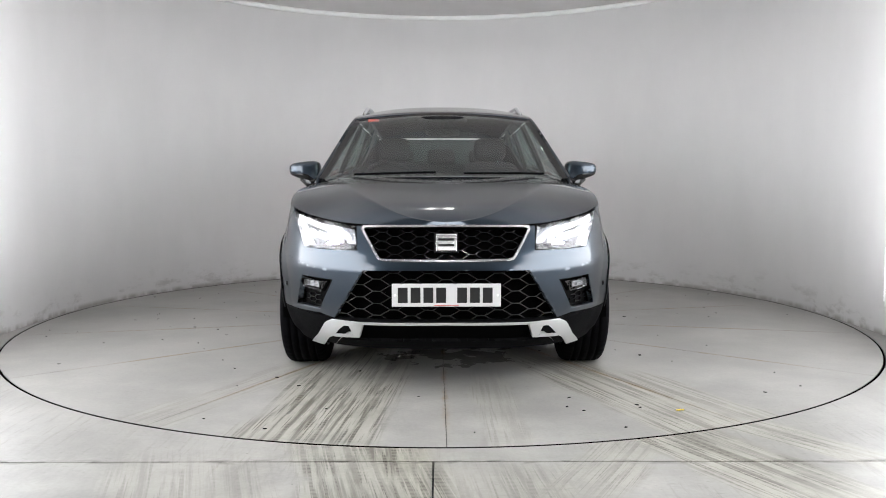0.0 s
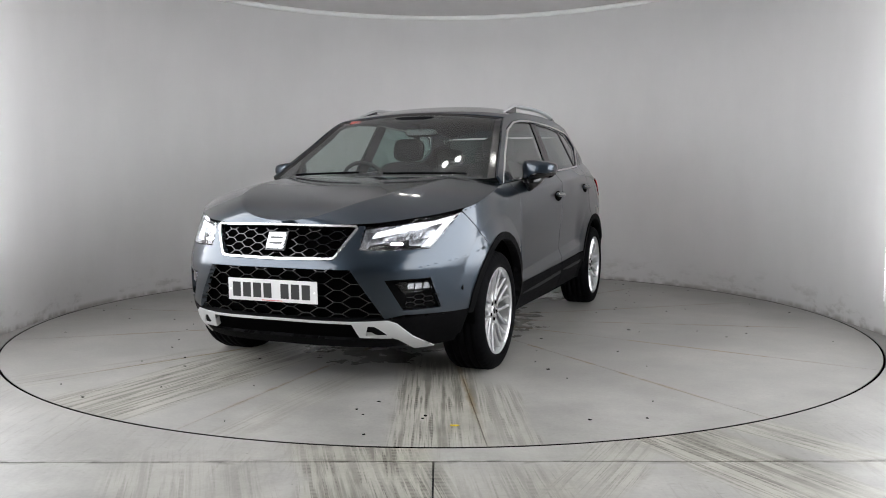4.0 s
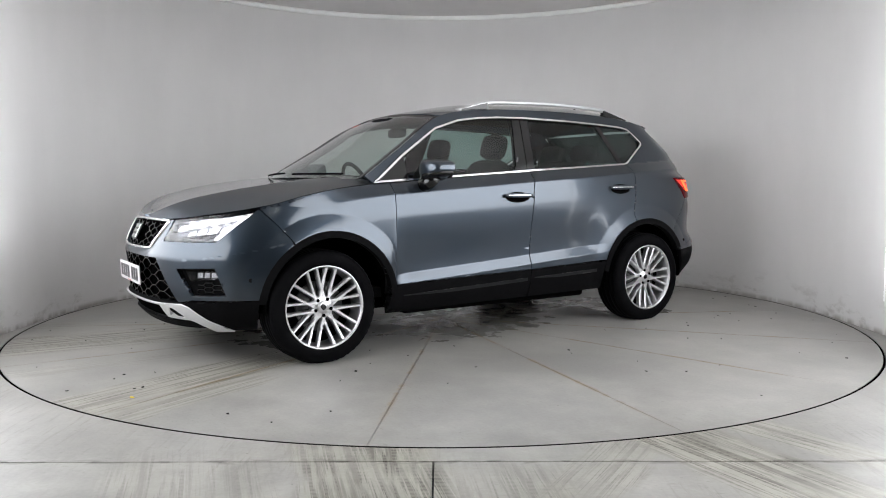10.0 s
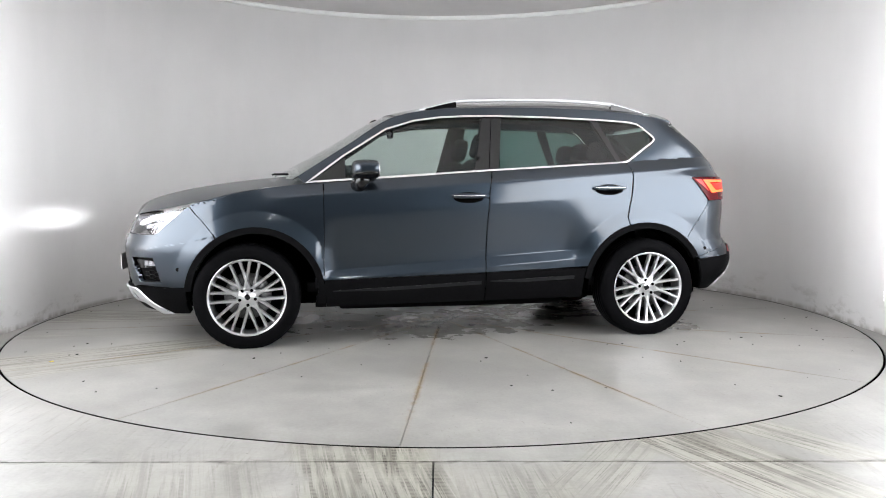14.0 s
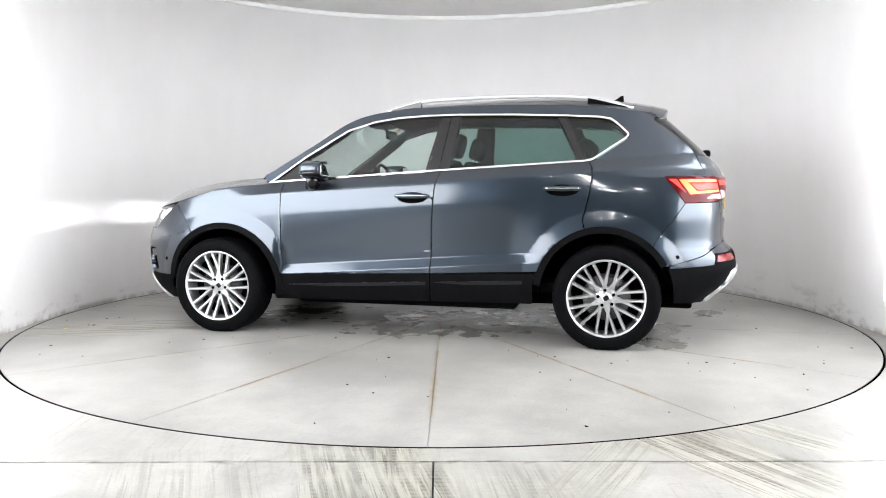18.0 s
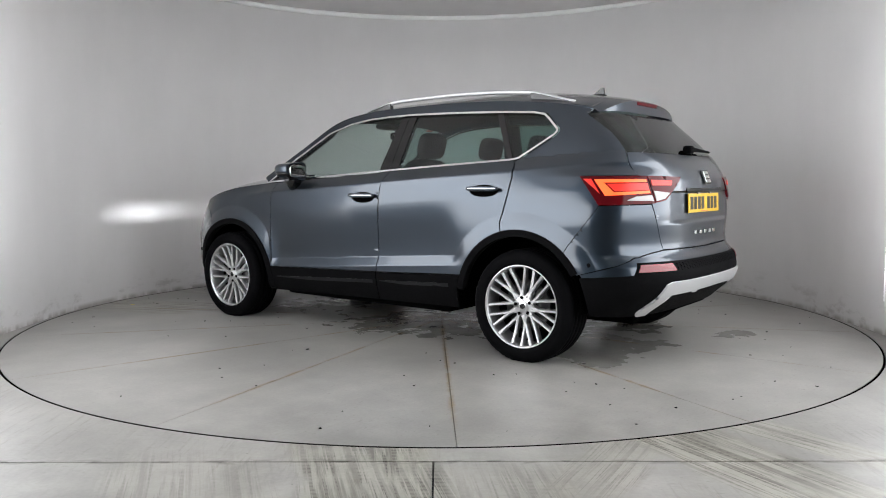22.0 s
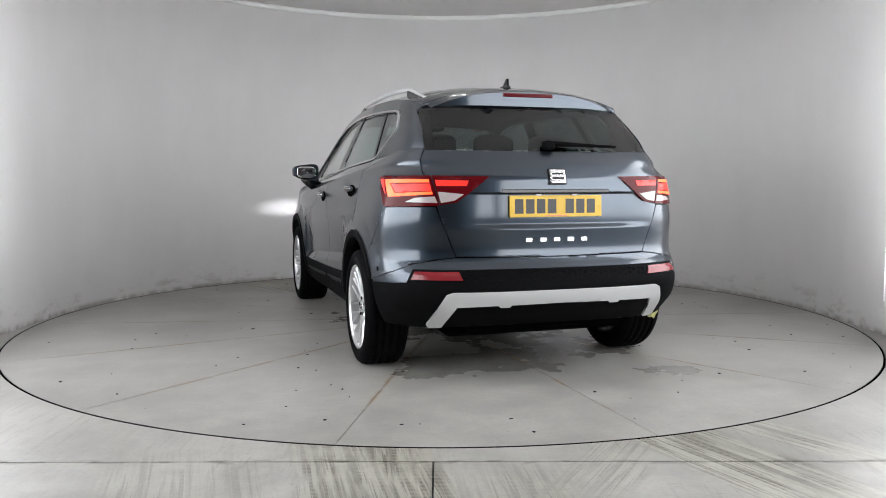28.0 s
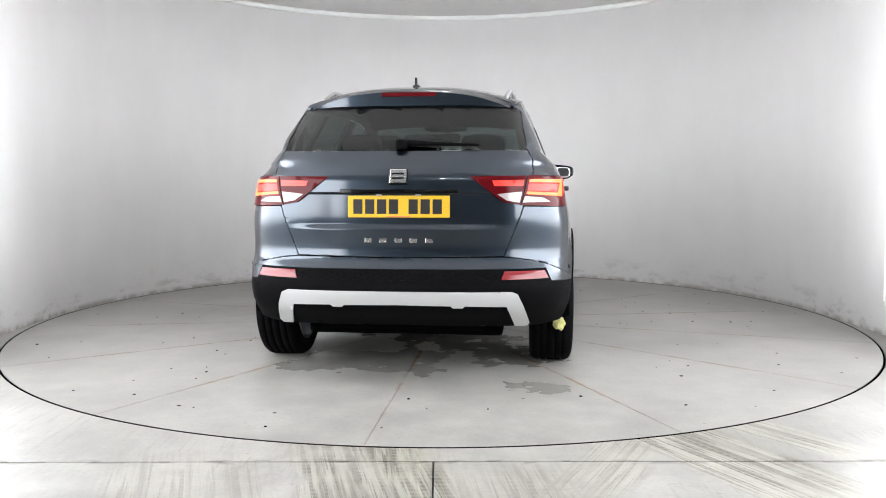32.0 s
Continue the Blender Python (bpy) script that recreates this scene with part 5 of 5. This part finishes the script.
def build_trim(car):
    for sgn in (1, -1):
        # mirror
        mir = new("door_mirror")
        mir.parent = car
        bm = bmesh.new()
        vs = egg(bm, (0, 0, 0), (0.19, 0.205, 0.138), 0.5, 28, 18)
        for v in vs:
            v.co.x = max(v.co.x, -0.055)
            t = (v.co.y * sgn / 0.114 + 1) / 2
            v.co.z *= (1.0 - 0.36 * t) if v.co.z > 0 else (1.3 - 1.0 * t)
            v.co.x -= 0.12 * max(0, v.co.y * sgn)
        bmesh.ops.transform(bm, matrix=Matrix.Translation((0.57, sgn * 0.926, 1.116)), verts=bm.verts[:])
        part("housing", bm, PAINT, mir, "", True)
        bm = bmesh.new()
        vs = egg(bm, (0.517, sgn * 0.924, 1.113), (0.03, 0.172, 0.108), 0.55)
        part("mirror_frame", bm, BLACK, mir, "", True)
        bm = bmesh.new()
        vs = egg(bm, (0.5, sgn * 0.924, 1.112), (0.01, 0.150, 0.088), 0.55)
        part("mirror_glass", bm, MIRRORM, mir, "mirror glass", True)
        bm = bmesh.new()
        rod(bm, [(0.655 - 0.03 * abs(t) - 0.012 * t * t, sgn * (0.925 + 0.045 * t), 1.103 + 0.004 * t) for t in (-1.6, -1, -0.4, 0.2, 0.8, 1.3, 1.7)], 0.006, 6)
        part("indicator", bm, CLEARM, mir, "clear indicator strip")
        bm = bmesh.new()
        rod(bm, [(0.62, sgn * 0.84, 1.015), (0.605, sgn * 0.885, 1.035), (0.59, sgn * 0.925, 1.075)], [0.055, 0.042, 0.045], 10)
        part("arm", bm, GLOSS, mir, "", True)
        bm = bmesh.new()
        vs = egg(bm, (0, 0, 0), (0.186, 0.204, 0.08), 0.7, 28, 14)
        for v in vs:
            v.co.x = max(v.co.x, -0.053) - 0.12 * max(0, v.co.y * sgn)
            t = (v.co.y * sgn / 0.113 + 1) / 2
            v.co.z = v.co.z * (1.4 - 1.0 * t) + 0.022 * t
        bmesh.ops.transform(bm, matrix=Matrix.Translation((0.571, sgn * 0.925, 1.075)), verts=bm.verts[:])
        part("lower_shell", bm, GLOSS, mir, "gloss black lower shell", True)
        # handles
        for hx, hz in ((-0.083, 0.947), (-1.043, 0.996)):
            sc = side_chart(sgn)
            h = new("door_handle")
            h.parent = car
            # flat dark oval laid on the door, paints the shade of the handle's hollow
            shade_oval = [(hx + 0.100 * math.cos(a), hz - 0.012 + 0.036 * math.sin(a)) for a in [2 * math.pi * i / 20 for i in range(20)]]
            panel("recess", [shade_oval], sc, DARK, h, steps=(0.05, 0.05), thick=0, lift=0.002, out=-sgn)
            yb = half_width(hx, hz)
            bm = bmesh.new()
            vs = egg(bm, (hx, sgn * (yb + 0.022), hz), (0.228, 0.024, 0.032), 0.6)
            part("grip", bm, PAINT, h, "", True)
            bm = bmesh.new()
            vs = egg(bm, (hx, sgn * (yb + 0.030), hz + 0.002), (0.205, 0.012, 0.007), 0.5)
            part("handle_chrome", bm, CHROME, h, "chrome strip", True)
        # roof rails
        rail = new("roof_rail")
        rail.parent = car
        rail["label"] = "satin silver roof rail"
        P, W = [], []
        for i in range(41):
            x = 0.19 - 1.65 * i / 40
            w = 0.558 / half_width(x, z_cant(x))
            zr = roof_chart(x, w)[2]
            lift = 0.036 * smooth01(i / 40 / 0.20) * smooth01((1 - i / 40) / 0.2)
            P.append((x, sgn * (0.558 - 0.03 * smooth01((-x - 0.7) / 0.8)), zr + 0.004 + lift))
            W.append(0.008 + 0.006 * smooth01(i / 40 / 0.1) * smooth01((1 - i / 40) / 0.1))
        bm = bmesh.new()
        rod(bm, P, W, 10)
        part("rail_bar", bm, SATIN, rail, "", True)
        for x0, x1 in ((0.15, -0.06), (-1.17, -1.42)):
            bm = bmesh.new()
            lowp, top = [], []
            for i in range(9):
                x = x0 + (x1 - x0) * i / 8
                w = 0.558 / half_width(x, z_cant(x))
                zr = roof_chart(x, w)[2]
                t = (0.19 - x) / 1.65
                lift = 0.036 * smooth01(t / 0.20) * smooth01((1 - t) / 0.2)
                y = sgn * (0.558 - 0.03 * smooth01((-x - 0.7) / 0.8))
                lowp.append((x, y - 0.016, zr - 0.012))
                top.append((x, y - 0.016, zr + lift + 0.004))
            extrude_poly(bm, lowp + top[::-1], (0, 0.032, 0))
            bmesh.ops.recalc_face_normals(bm, faces=bm.faces[:])
            part("rail_foot", bm, GLOSS, rail, "black foot")
    # antenna
    bm = bmesh.new()
    z = roof_chart(-1.36, 0)[2]
    vs = egg(bm, (-1.34, 0, z), (0.13, 0.045, 0.03), 0.8)
    extrude_poly(bm, [(-1.31, -0.005, z + 0.01), (-1.37, -0.005, z + 0.052), (-1.385, -0.005, z + 0.052), (-1.39, -0.005, z + 0.01)], (0, 0.01, 0))
    part("antenna", bm, GLOSS, car, "black shark fin antenna")
    # underside, all void black: the shade below the car is in its colour
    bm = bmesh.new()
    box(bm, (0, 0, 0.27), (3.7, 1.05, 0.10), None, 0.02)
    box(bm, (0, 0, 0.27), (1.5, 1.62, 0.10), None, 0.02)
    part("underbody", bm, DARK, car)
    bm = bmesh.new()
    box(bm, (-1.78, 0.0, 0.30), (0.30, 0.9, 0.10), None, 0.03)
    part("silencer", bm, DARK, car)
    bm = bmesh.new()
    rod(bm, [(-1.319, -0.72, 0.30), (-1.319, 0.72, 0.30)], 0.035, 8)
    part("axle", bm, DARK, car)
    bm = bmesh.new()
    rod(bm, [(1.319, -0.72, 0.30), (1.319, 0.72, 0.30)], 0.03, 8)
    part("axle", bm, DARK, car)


def build_wheels(car):
    prof = [(0.236, -0.10), (0.244, -0.115), (0.262, -0.1215), (0.29, -0.121), (0.313, -0.112), (0.325, -0.098), (0.330, -0.08)]
    for gy in (-0.062, -0.022, 0.022, 0.062):
        prof += [(TYRE_R, gy - 0.006), (TYRE_R - 0.007, gy - 0.004), (TYRE_R - 0.007, gy + 0.004), (TYRE_R, gy + 0.006)]
    prof += [(0.330, 0.08), (0.325, 0.098), (0.313, 0.112), (0.29, 0.121), (0.262, 0.1215), (0.244, 0.115), (0.236, 0.10)]
    tv, tf = lathe(prof, "y", 150)
    # cross grooves in the shoulders of the tread
    k = len(prof)
    for i in range(0, 150, 3):
        for j, (r, h) in enumerate(prof):
            if r > 0.312 and abs(h) > 0.075:
                x, y, z = tv[i * k + j]
                tv[i * k + j] = (x * (r - 0.003) / r, y, z * (r - 0.003) / r)
    rv, rf = lathe([(0.215, -0.11), (0.222, -0.10), (0.224, 0.075), (0.228, 0.10), (0.2335, 0.112), (0.2415, 0.1145), (0.2425, 0.108), (0.239, 0.10), (0.236, -0.11)], "y", 90)
    rf = [q[::-1] for q in rf]
    # spoke, along +x
    sb = bmesh.new()
    sec = [(0.050, 0.084, 0.0110), (0.085, 0.082, 0.0098), (0.14, 0.086, 0.0088), (0.19, 0.094, 0.0086), (0.230, 0.102, 0.0096)]
    rings = []
    for r, y, w in sec:
        rings.append([sb.verts.new(q) for q in ((r, y - 0.034, -w * 1.15), (r, y - 0.007, -w), (r, y, -w * 0.55), (r, y, w * 0.55), (r, y - 0.007, w), (r, y - 0.034, w * 1.15))])
    for a, b in zip(rings, rings[1:]):
        for k in range(5):
            sb.faces.new((a[k], a[k + 1], b[k + 1], b[k]))
    bmesh.ops.recalc_face_normals(sb, faces=sb.faces[:])
    spoke_me = bpy.data.meshes.new("spoke")
    sb.to_mesh(spoke_me)
    sb.free()
    spoke_me.materials.append(ALLOY)
    bolt = bmesh.new()
    bmesh.ops.create_cone(bolt, cap_ends=True, segments=10, radius1=0.0105, radius2=0.0095, depth=0.006, matrix=Matrix.Rotation(math.pi / 2, 4, "X"))
    bolt_me = bpy.data.meshes.new("bolt")
    bolt.to_mesh(bolt_me)
    bolt.free()
    bolt_me.materials.append(DARK)
    for sx in (1, -1):
        for sgn in (1, -1):
            wheel = new("wheel")
            wheel.parent = car
            wheel["label"] = "silver multi-spoke alloy wheel with a black tyre"
            wheel.location = (sx * WHEEL_X, sgn * 0.788, HUB_Z)
            wheel.rotation_euler = (0, 0.35 + 0.9 * sx + sgn, 0 if sgn > 0 else math.pi)
            # the tyre is flat where it stands
            turn = wheel.rotation_euler.to_matrix()
            back = turn.inverted()
            stood = [turn @ Vector(q) for q in tv]
            mesh_ob("tyre", [tuple(back @ Vector((q.x * (1.02 if q.z < -0.30 else 1.0), q.y, max(q.z, 0.001 - HUB_Z)))) for q in stood], tf, RUBBER, wheel)
            mesh_ob("rim", rv, rf, ALLOY, wheel)
            for k in range(10):
                for d in (-1, 1):
                    ob = new("spoke", spoke_me)
                    ob.parent = wheel
                    # both spokes of a pair run side by side
                    a = math.radians(72 * (k // 2) + (15.3 if k % 2 else -15.3))
                    ob.matrix_local = Matrix.Rotation(a, 4, "Y") @ Matrix.Translation((0, 0, d * 0.0235)) @ Matrix.Rotation(-d * 0.028, 4, "Y")
            v, f = lathe([(0.001, 0.086), (0.030, 0.086), (0.033, 0.083), (0.036, 0.080), (0.055, 0.082), (0.066, 0.076), (0.07, 0.05), (0.001, 0.04)], "y", 40)
            mesh_ob("hub", v, f, ALLOY, wheel)
            bm = bmesh.new()
            vs = egg(bm, (0, 0.086, 0), (0.034, 0.006, 0.030), 0.5)
            part("hub_cap", bm, GLOSS, wheel, "dark hub cap", True)
            for k in range(5):
                a = math.radians(72 * k + 36)
                ob = new("wheel_bolt", bolt_me)
                ob.parent = wheel
                ob.location = (0.050 * math.cos(a), 0.083, 0.050 * math.sin(a))
            v, f = lathe([(0.06, 0.03), (0.145, 0.03), (0.147, 0.018), (0.145, 0.006), (0.06, 0.006)], "y", 48)
            mesh_ob("brake_disc", v, f, DISCM, wheel)
            # void-black disc, paints the shade behind the spokes
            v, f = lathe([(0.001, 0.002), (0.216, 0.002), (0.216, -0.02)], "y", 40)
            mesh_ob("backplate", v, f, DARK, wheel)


def seat(car, x, y, width, front):
    s = new("seat")
    s.parent = car
    s.location = (x, y, 0)
    tilt = Matrix.Rotation(math.radians(-14), 3, "Y")
    bm = bmesh.new()
    egg(bm, (0.27, 0, 0.60), (0.55, width, 0.16), 0.45)
    part("cushion", bm, CLOTH, s, "", True)
    bm = bmesh.new()
    egg(bm, (-0.06, 0, 0.88), (0.14, width, 0.64), 0.5, rot=tilt)
    part("backrest", bm, CLOTH, s, "", True)
    for hy in ((0,) if front else (-0.37, 0, 0.37)):
        bm = bmesh.new()
        egg(bm, (-0.165, hy, 1.285 if front else 1.255), (0.10, 0.25, 0.175 if front else 0.14), 0.55, rot=tilt)
        part("headrest", bm, CLOTH, s, "", True)
        bm = bmesh.new()
        for d in (-0.06, 0.06):
            rod(bm, [(-0.13, hy + d, 1.12), (-0.155, hy + d, 1.24)], 0.006, 6)
        part("headrest_post", bm, CHROME, s)


def build_interior(car):
    for y in (0.37, -0.37):
        seat(car, -0.10, y, 0.50, True)
    seat(car, -0.98, 0.0, 1.24, False)
    # dashboard
    v, f = [], []
    for i in range(21):
        w = -1 + i / 10
        k = 1 - w * w
        y = 0.74 * w
        for x, z in ((0.98 + 0.12 * k, 1.035), (0.80 + 0.05 * k, 1.045), (0.62, 1.035), (0.52, 1.00), (0.50, 0.85), (0.60, 0.62)):
            v.append((x, y, z))
    for i in range(20):
        for k in range(5):
            f.append((6 * i + k, 6 * i + k + 1, 6 * (i + 1) + k + 1, 6 * (i + 1) + k))
    mesh_ob("dashboard", v, f, TRIM, car)
    bm = bmesh.new()
    egg(bm, (0.60, -0.37, 1.04), (0.18, 0.34, 0.10), 0.6)
    part("instrument_hood", bm, TRIM, car, "", True)
    # steering wheel
    sw = new("steering_wheel")
    sw.parent = car
    m = Matrix.Translation((0.47, -0.37, 1.0)) @ Matrix.Rotation(math.radians(-68), 4, "Y")
    bm = bmesh.new()
    pts = [m @ Vector((0.185 * math.cos(2 * math.pi * i / 32), 0.185 * math.sin(2 * math.pi * i / 32), 0)) for i in range(33)]
    rod(bm, pts, 0.014, 8)
    part("ring", bm, TRIM, sw, "", True)
    bm = bmesh.new()
    egg(bm, m.translation, (0.06, 0.16, 0.12), 0.6)
    rod(bm, [m @ Vector((0, -0.18, 0)), m @ Vector((0, 0.18, 0))], 0.014, 6)
    rod(bm, [m @ Vector((0, 0, 0)), m @ Vector((-0.18, 0, 0))], 0.014, 6)
    part("boss", bm, TRIM, sw, "", True)
    # rear-view mirror and camera housing
    bm = bmesh.new()
    egg(bm, (0.33, 0.0, 1.385), (0.035, 0.24, 0.065), 0.5)
    rod(bm, [(0.34, 0, 1.39), (0.40, 0, 1.46)], 0.012, 6)
    part("interior_mirror", bm, GLOSS, car, "", True)
    bm = bmesh.new()
    egg(bm, (0.40, 0.0, 1.462), (0.16, 0.34, 0.05), 0.6)
    part("sensor_cover", bm, TRIM, car, "", True)
    # roof lining, floor, inner doors, pillars
    v, f = [], []
    for i in range(21):
        x = 0.34 - 1.94 * i / 20
        for j in range(11):
            w = -0.93 + 0.186 * j
            p = roof_chart(x, w)
            v.append((p[0], p[1], p[2] - 0.035))
    for i in range(20):
        for j in range(10):
            a = 11 * i + j
            f.append((a, a + 11, a + 12, a + 1))
    mesh_ob("roof_lining", v, f, TRIM, car)
    bm = bmesh.new()
    box(bm, (-0.35, 0, 0.36), (2.6, 1.5, 0.06))
    box(bm, (-1.62, 0, 0.62), (0.55, 1.2, 0.50))
    part("cabin_floor", bm, TRIM, car)
    bm = bmesh.new()
    box(bm, (-1.45, 0, 1.06), (0.62, 1.22, 0.02))
    part("parcel_shelf", bm, TRIM, car)
    for sgn in (1, -1):
        sc = side_chart(sgn)
        zt = lambda x: z_belt(x) - 0.01
        panel("door_lining", [[(0.9, 0.35), (0.9, zt(0.9)), (-0.2, zt(-0.2)), (-1.0, zt(-1.0)), (-0.9, 0.85), (-0.85, 0.35)]], sc, TRIM, car, steps=(0.08, 0.08), thick=0, lift=-0.05, out=-sgn)
        panel("pillar_lining", [[(-0.135, 1.10), (-0.215, 1.48), (-0.36, 1.48), (-0.315, 1.12)]], sc, TRIM, car, steps=(0.08, 0.08), thick=0, lift=-0.03, out=-sgn)
        panel("pillar_lining", [[(-1.13, 1.16), (-0.975, 1.47), (-1.05, 1.47), (-1.19, 1.16)]], sc, TRIM, car, steps=(0.08, 0.08), thick=0, lift=-0.03, out=-sgn)
        panel("pillar_lining", [[(1.0, 1.0), (0.9, 1.14), (0.36, 1.455), (0.44, 1.36), (0.93, 1.03)]], sc, TRIM, car, steps=(0.08, 0.08), thick=0, lift=-0.03, out=-sgn)
        qp = rr(('x', -1.43, 1.36), ('y', 0.59, 1.42), ('y', 0.63, 1.2), ('x', -1.6, 1.1), ('x', -1.2, 1.1), ('x', -1.22, 1.165), ('x', -1.43, 1.305))
        panel("pillar_lining", [qp if sgn > 0 else mirrored(qp)], form_rear, TRIM, car, steps=(0.06, 0.06), thick=0, lift=-0.035, out=-1)


def build_small(table):
    """Things lying on the table: flakes and a crumpled yellow wrapper by the rear tyre."""
    rnd = random.Random(4)
    bm = bmesh.new()
    for k in range(120):
        r, a = math.sqrt(rnd.uniform(0.3, 8.0)), rnd.uniform(0, 2 * math.pi)
        x, y = r * math.cos(a), r * math.sin(a)
        s = rnd.uniform(0.003, 0.009)
        b = rnd.uniform(0, 6.28)
        pts = [(x + s * math.cos(b + q) * rnd.uniform(0.5, 1.6), y + s * math.sin(b + q) * rnd.uniform(0.4, 1.2), 0.0005 + 0.004 * rnd.random()) for q in (0, 1.4, 3.0, 4.4)]
        vs = [bm.verts.new(p) for p in pts] + [bm.verts.new((p[0], p[1], 0)) for p in pts]
        bm.faces.new(vs[:4])
        for i in range(4):
            bm.faces.new((vs[i], vs[(i + 1) % 4], vs[4 + (i + 1) % 4], vs[4 + i]))
    deb = part("debris", bm, RUBBER)
    tagged(deb, "small dark flakes and grit scattered on the concrete", "debris", kind="stuff")
    bm = bmesh.new()
    bmesh.ops.create_icosphere(bm, subdivisions=3, radius=0.5)
    for v in bm.verts:
        v.co *= 1 + 0.5 * (noise.noise(v.co * 3.0)) + 0.25 * noise.noise(v.co * 9)
        v.co = Vector((v.co.x * 0.035, v.co.y * 0.06, v.co.z * 0.07))
    bag = part("wrapper", bm, BAGM)
    tagged(bag, "crumpled yellow plastic wrapper stuck behind the rear tyre", "litter")
    # bright yellow scrap
    bm = bmesh.new()
    for k in range(3):
        box(bm, (0.010 * k, 0.004 * (k % 2), 0.002 + 0.001 * k), (0.018, 0.010, 0.002), Matrix.Rotation(0.5 * k, 3, "Z"))
    scrap = part("scrap", bm, SCRAPM)
    tagged(scrap, "tiny bright yellow scrap lying on the concrete", "litter")
    return deb, bag, scrap


# ---- assembly ----
build_booth()
build_lights()
build_floor()
TABLE = build_turntable()
CAR = build_car()
DEBRIS, WRAPPER, SCRAP = build_small(TABLE)
TURN = ((0, -0.41), (0.5, 1.92), (1, 4.81), (2, 10.55), (3, 16.4), (4.5, 25.1), (6, 33.74), (7.5, 42.5), (9, 51.35), (11, 62.9), (13, 74.5), (15, 86.2), (17, 98.0), (19, 109.85),
        (21, 121.6), (23, 133.2), (25, 144.9), (26.5, 153.7), (28, 162.5), (29.5, 171.3), (31, 180.1), (32, 185.98))


def motions():
    walk(TABLE, [(t, pose(0, 0, 0, 0, 0, -a)) for t, a in TURN])
    walk(DEBRIS, [(t, pose(0, 0, 0, 0, 0, -a)) for t, a in TURN])
    walk(SCRAP, [(t, pose(0, 0, 0, 0, 0, -a) @ pose(1.06, -2.47, 0)) for t, a in TURN])
    walk(WRAPPER, [(t, pose(0, 0, 0, 0, 0, -90 - a) @ pose(0.056 - 1.662, 0.008 - 0.83, 0.262)) for t, a in TURN])
    walk(CAR, [(t, pose(0, 0, 0, 0, 0, -90 - a) @ pose(0.056, 0.008, 0)) for t, a in TURN])


motions()
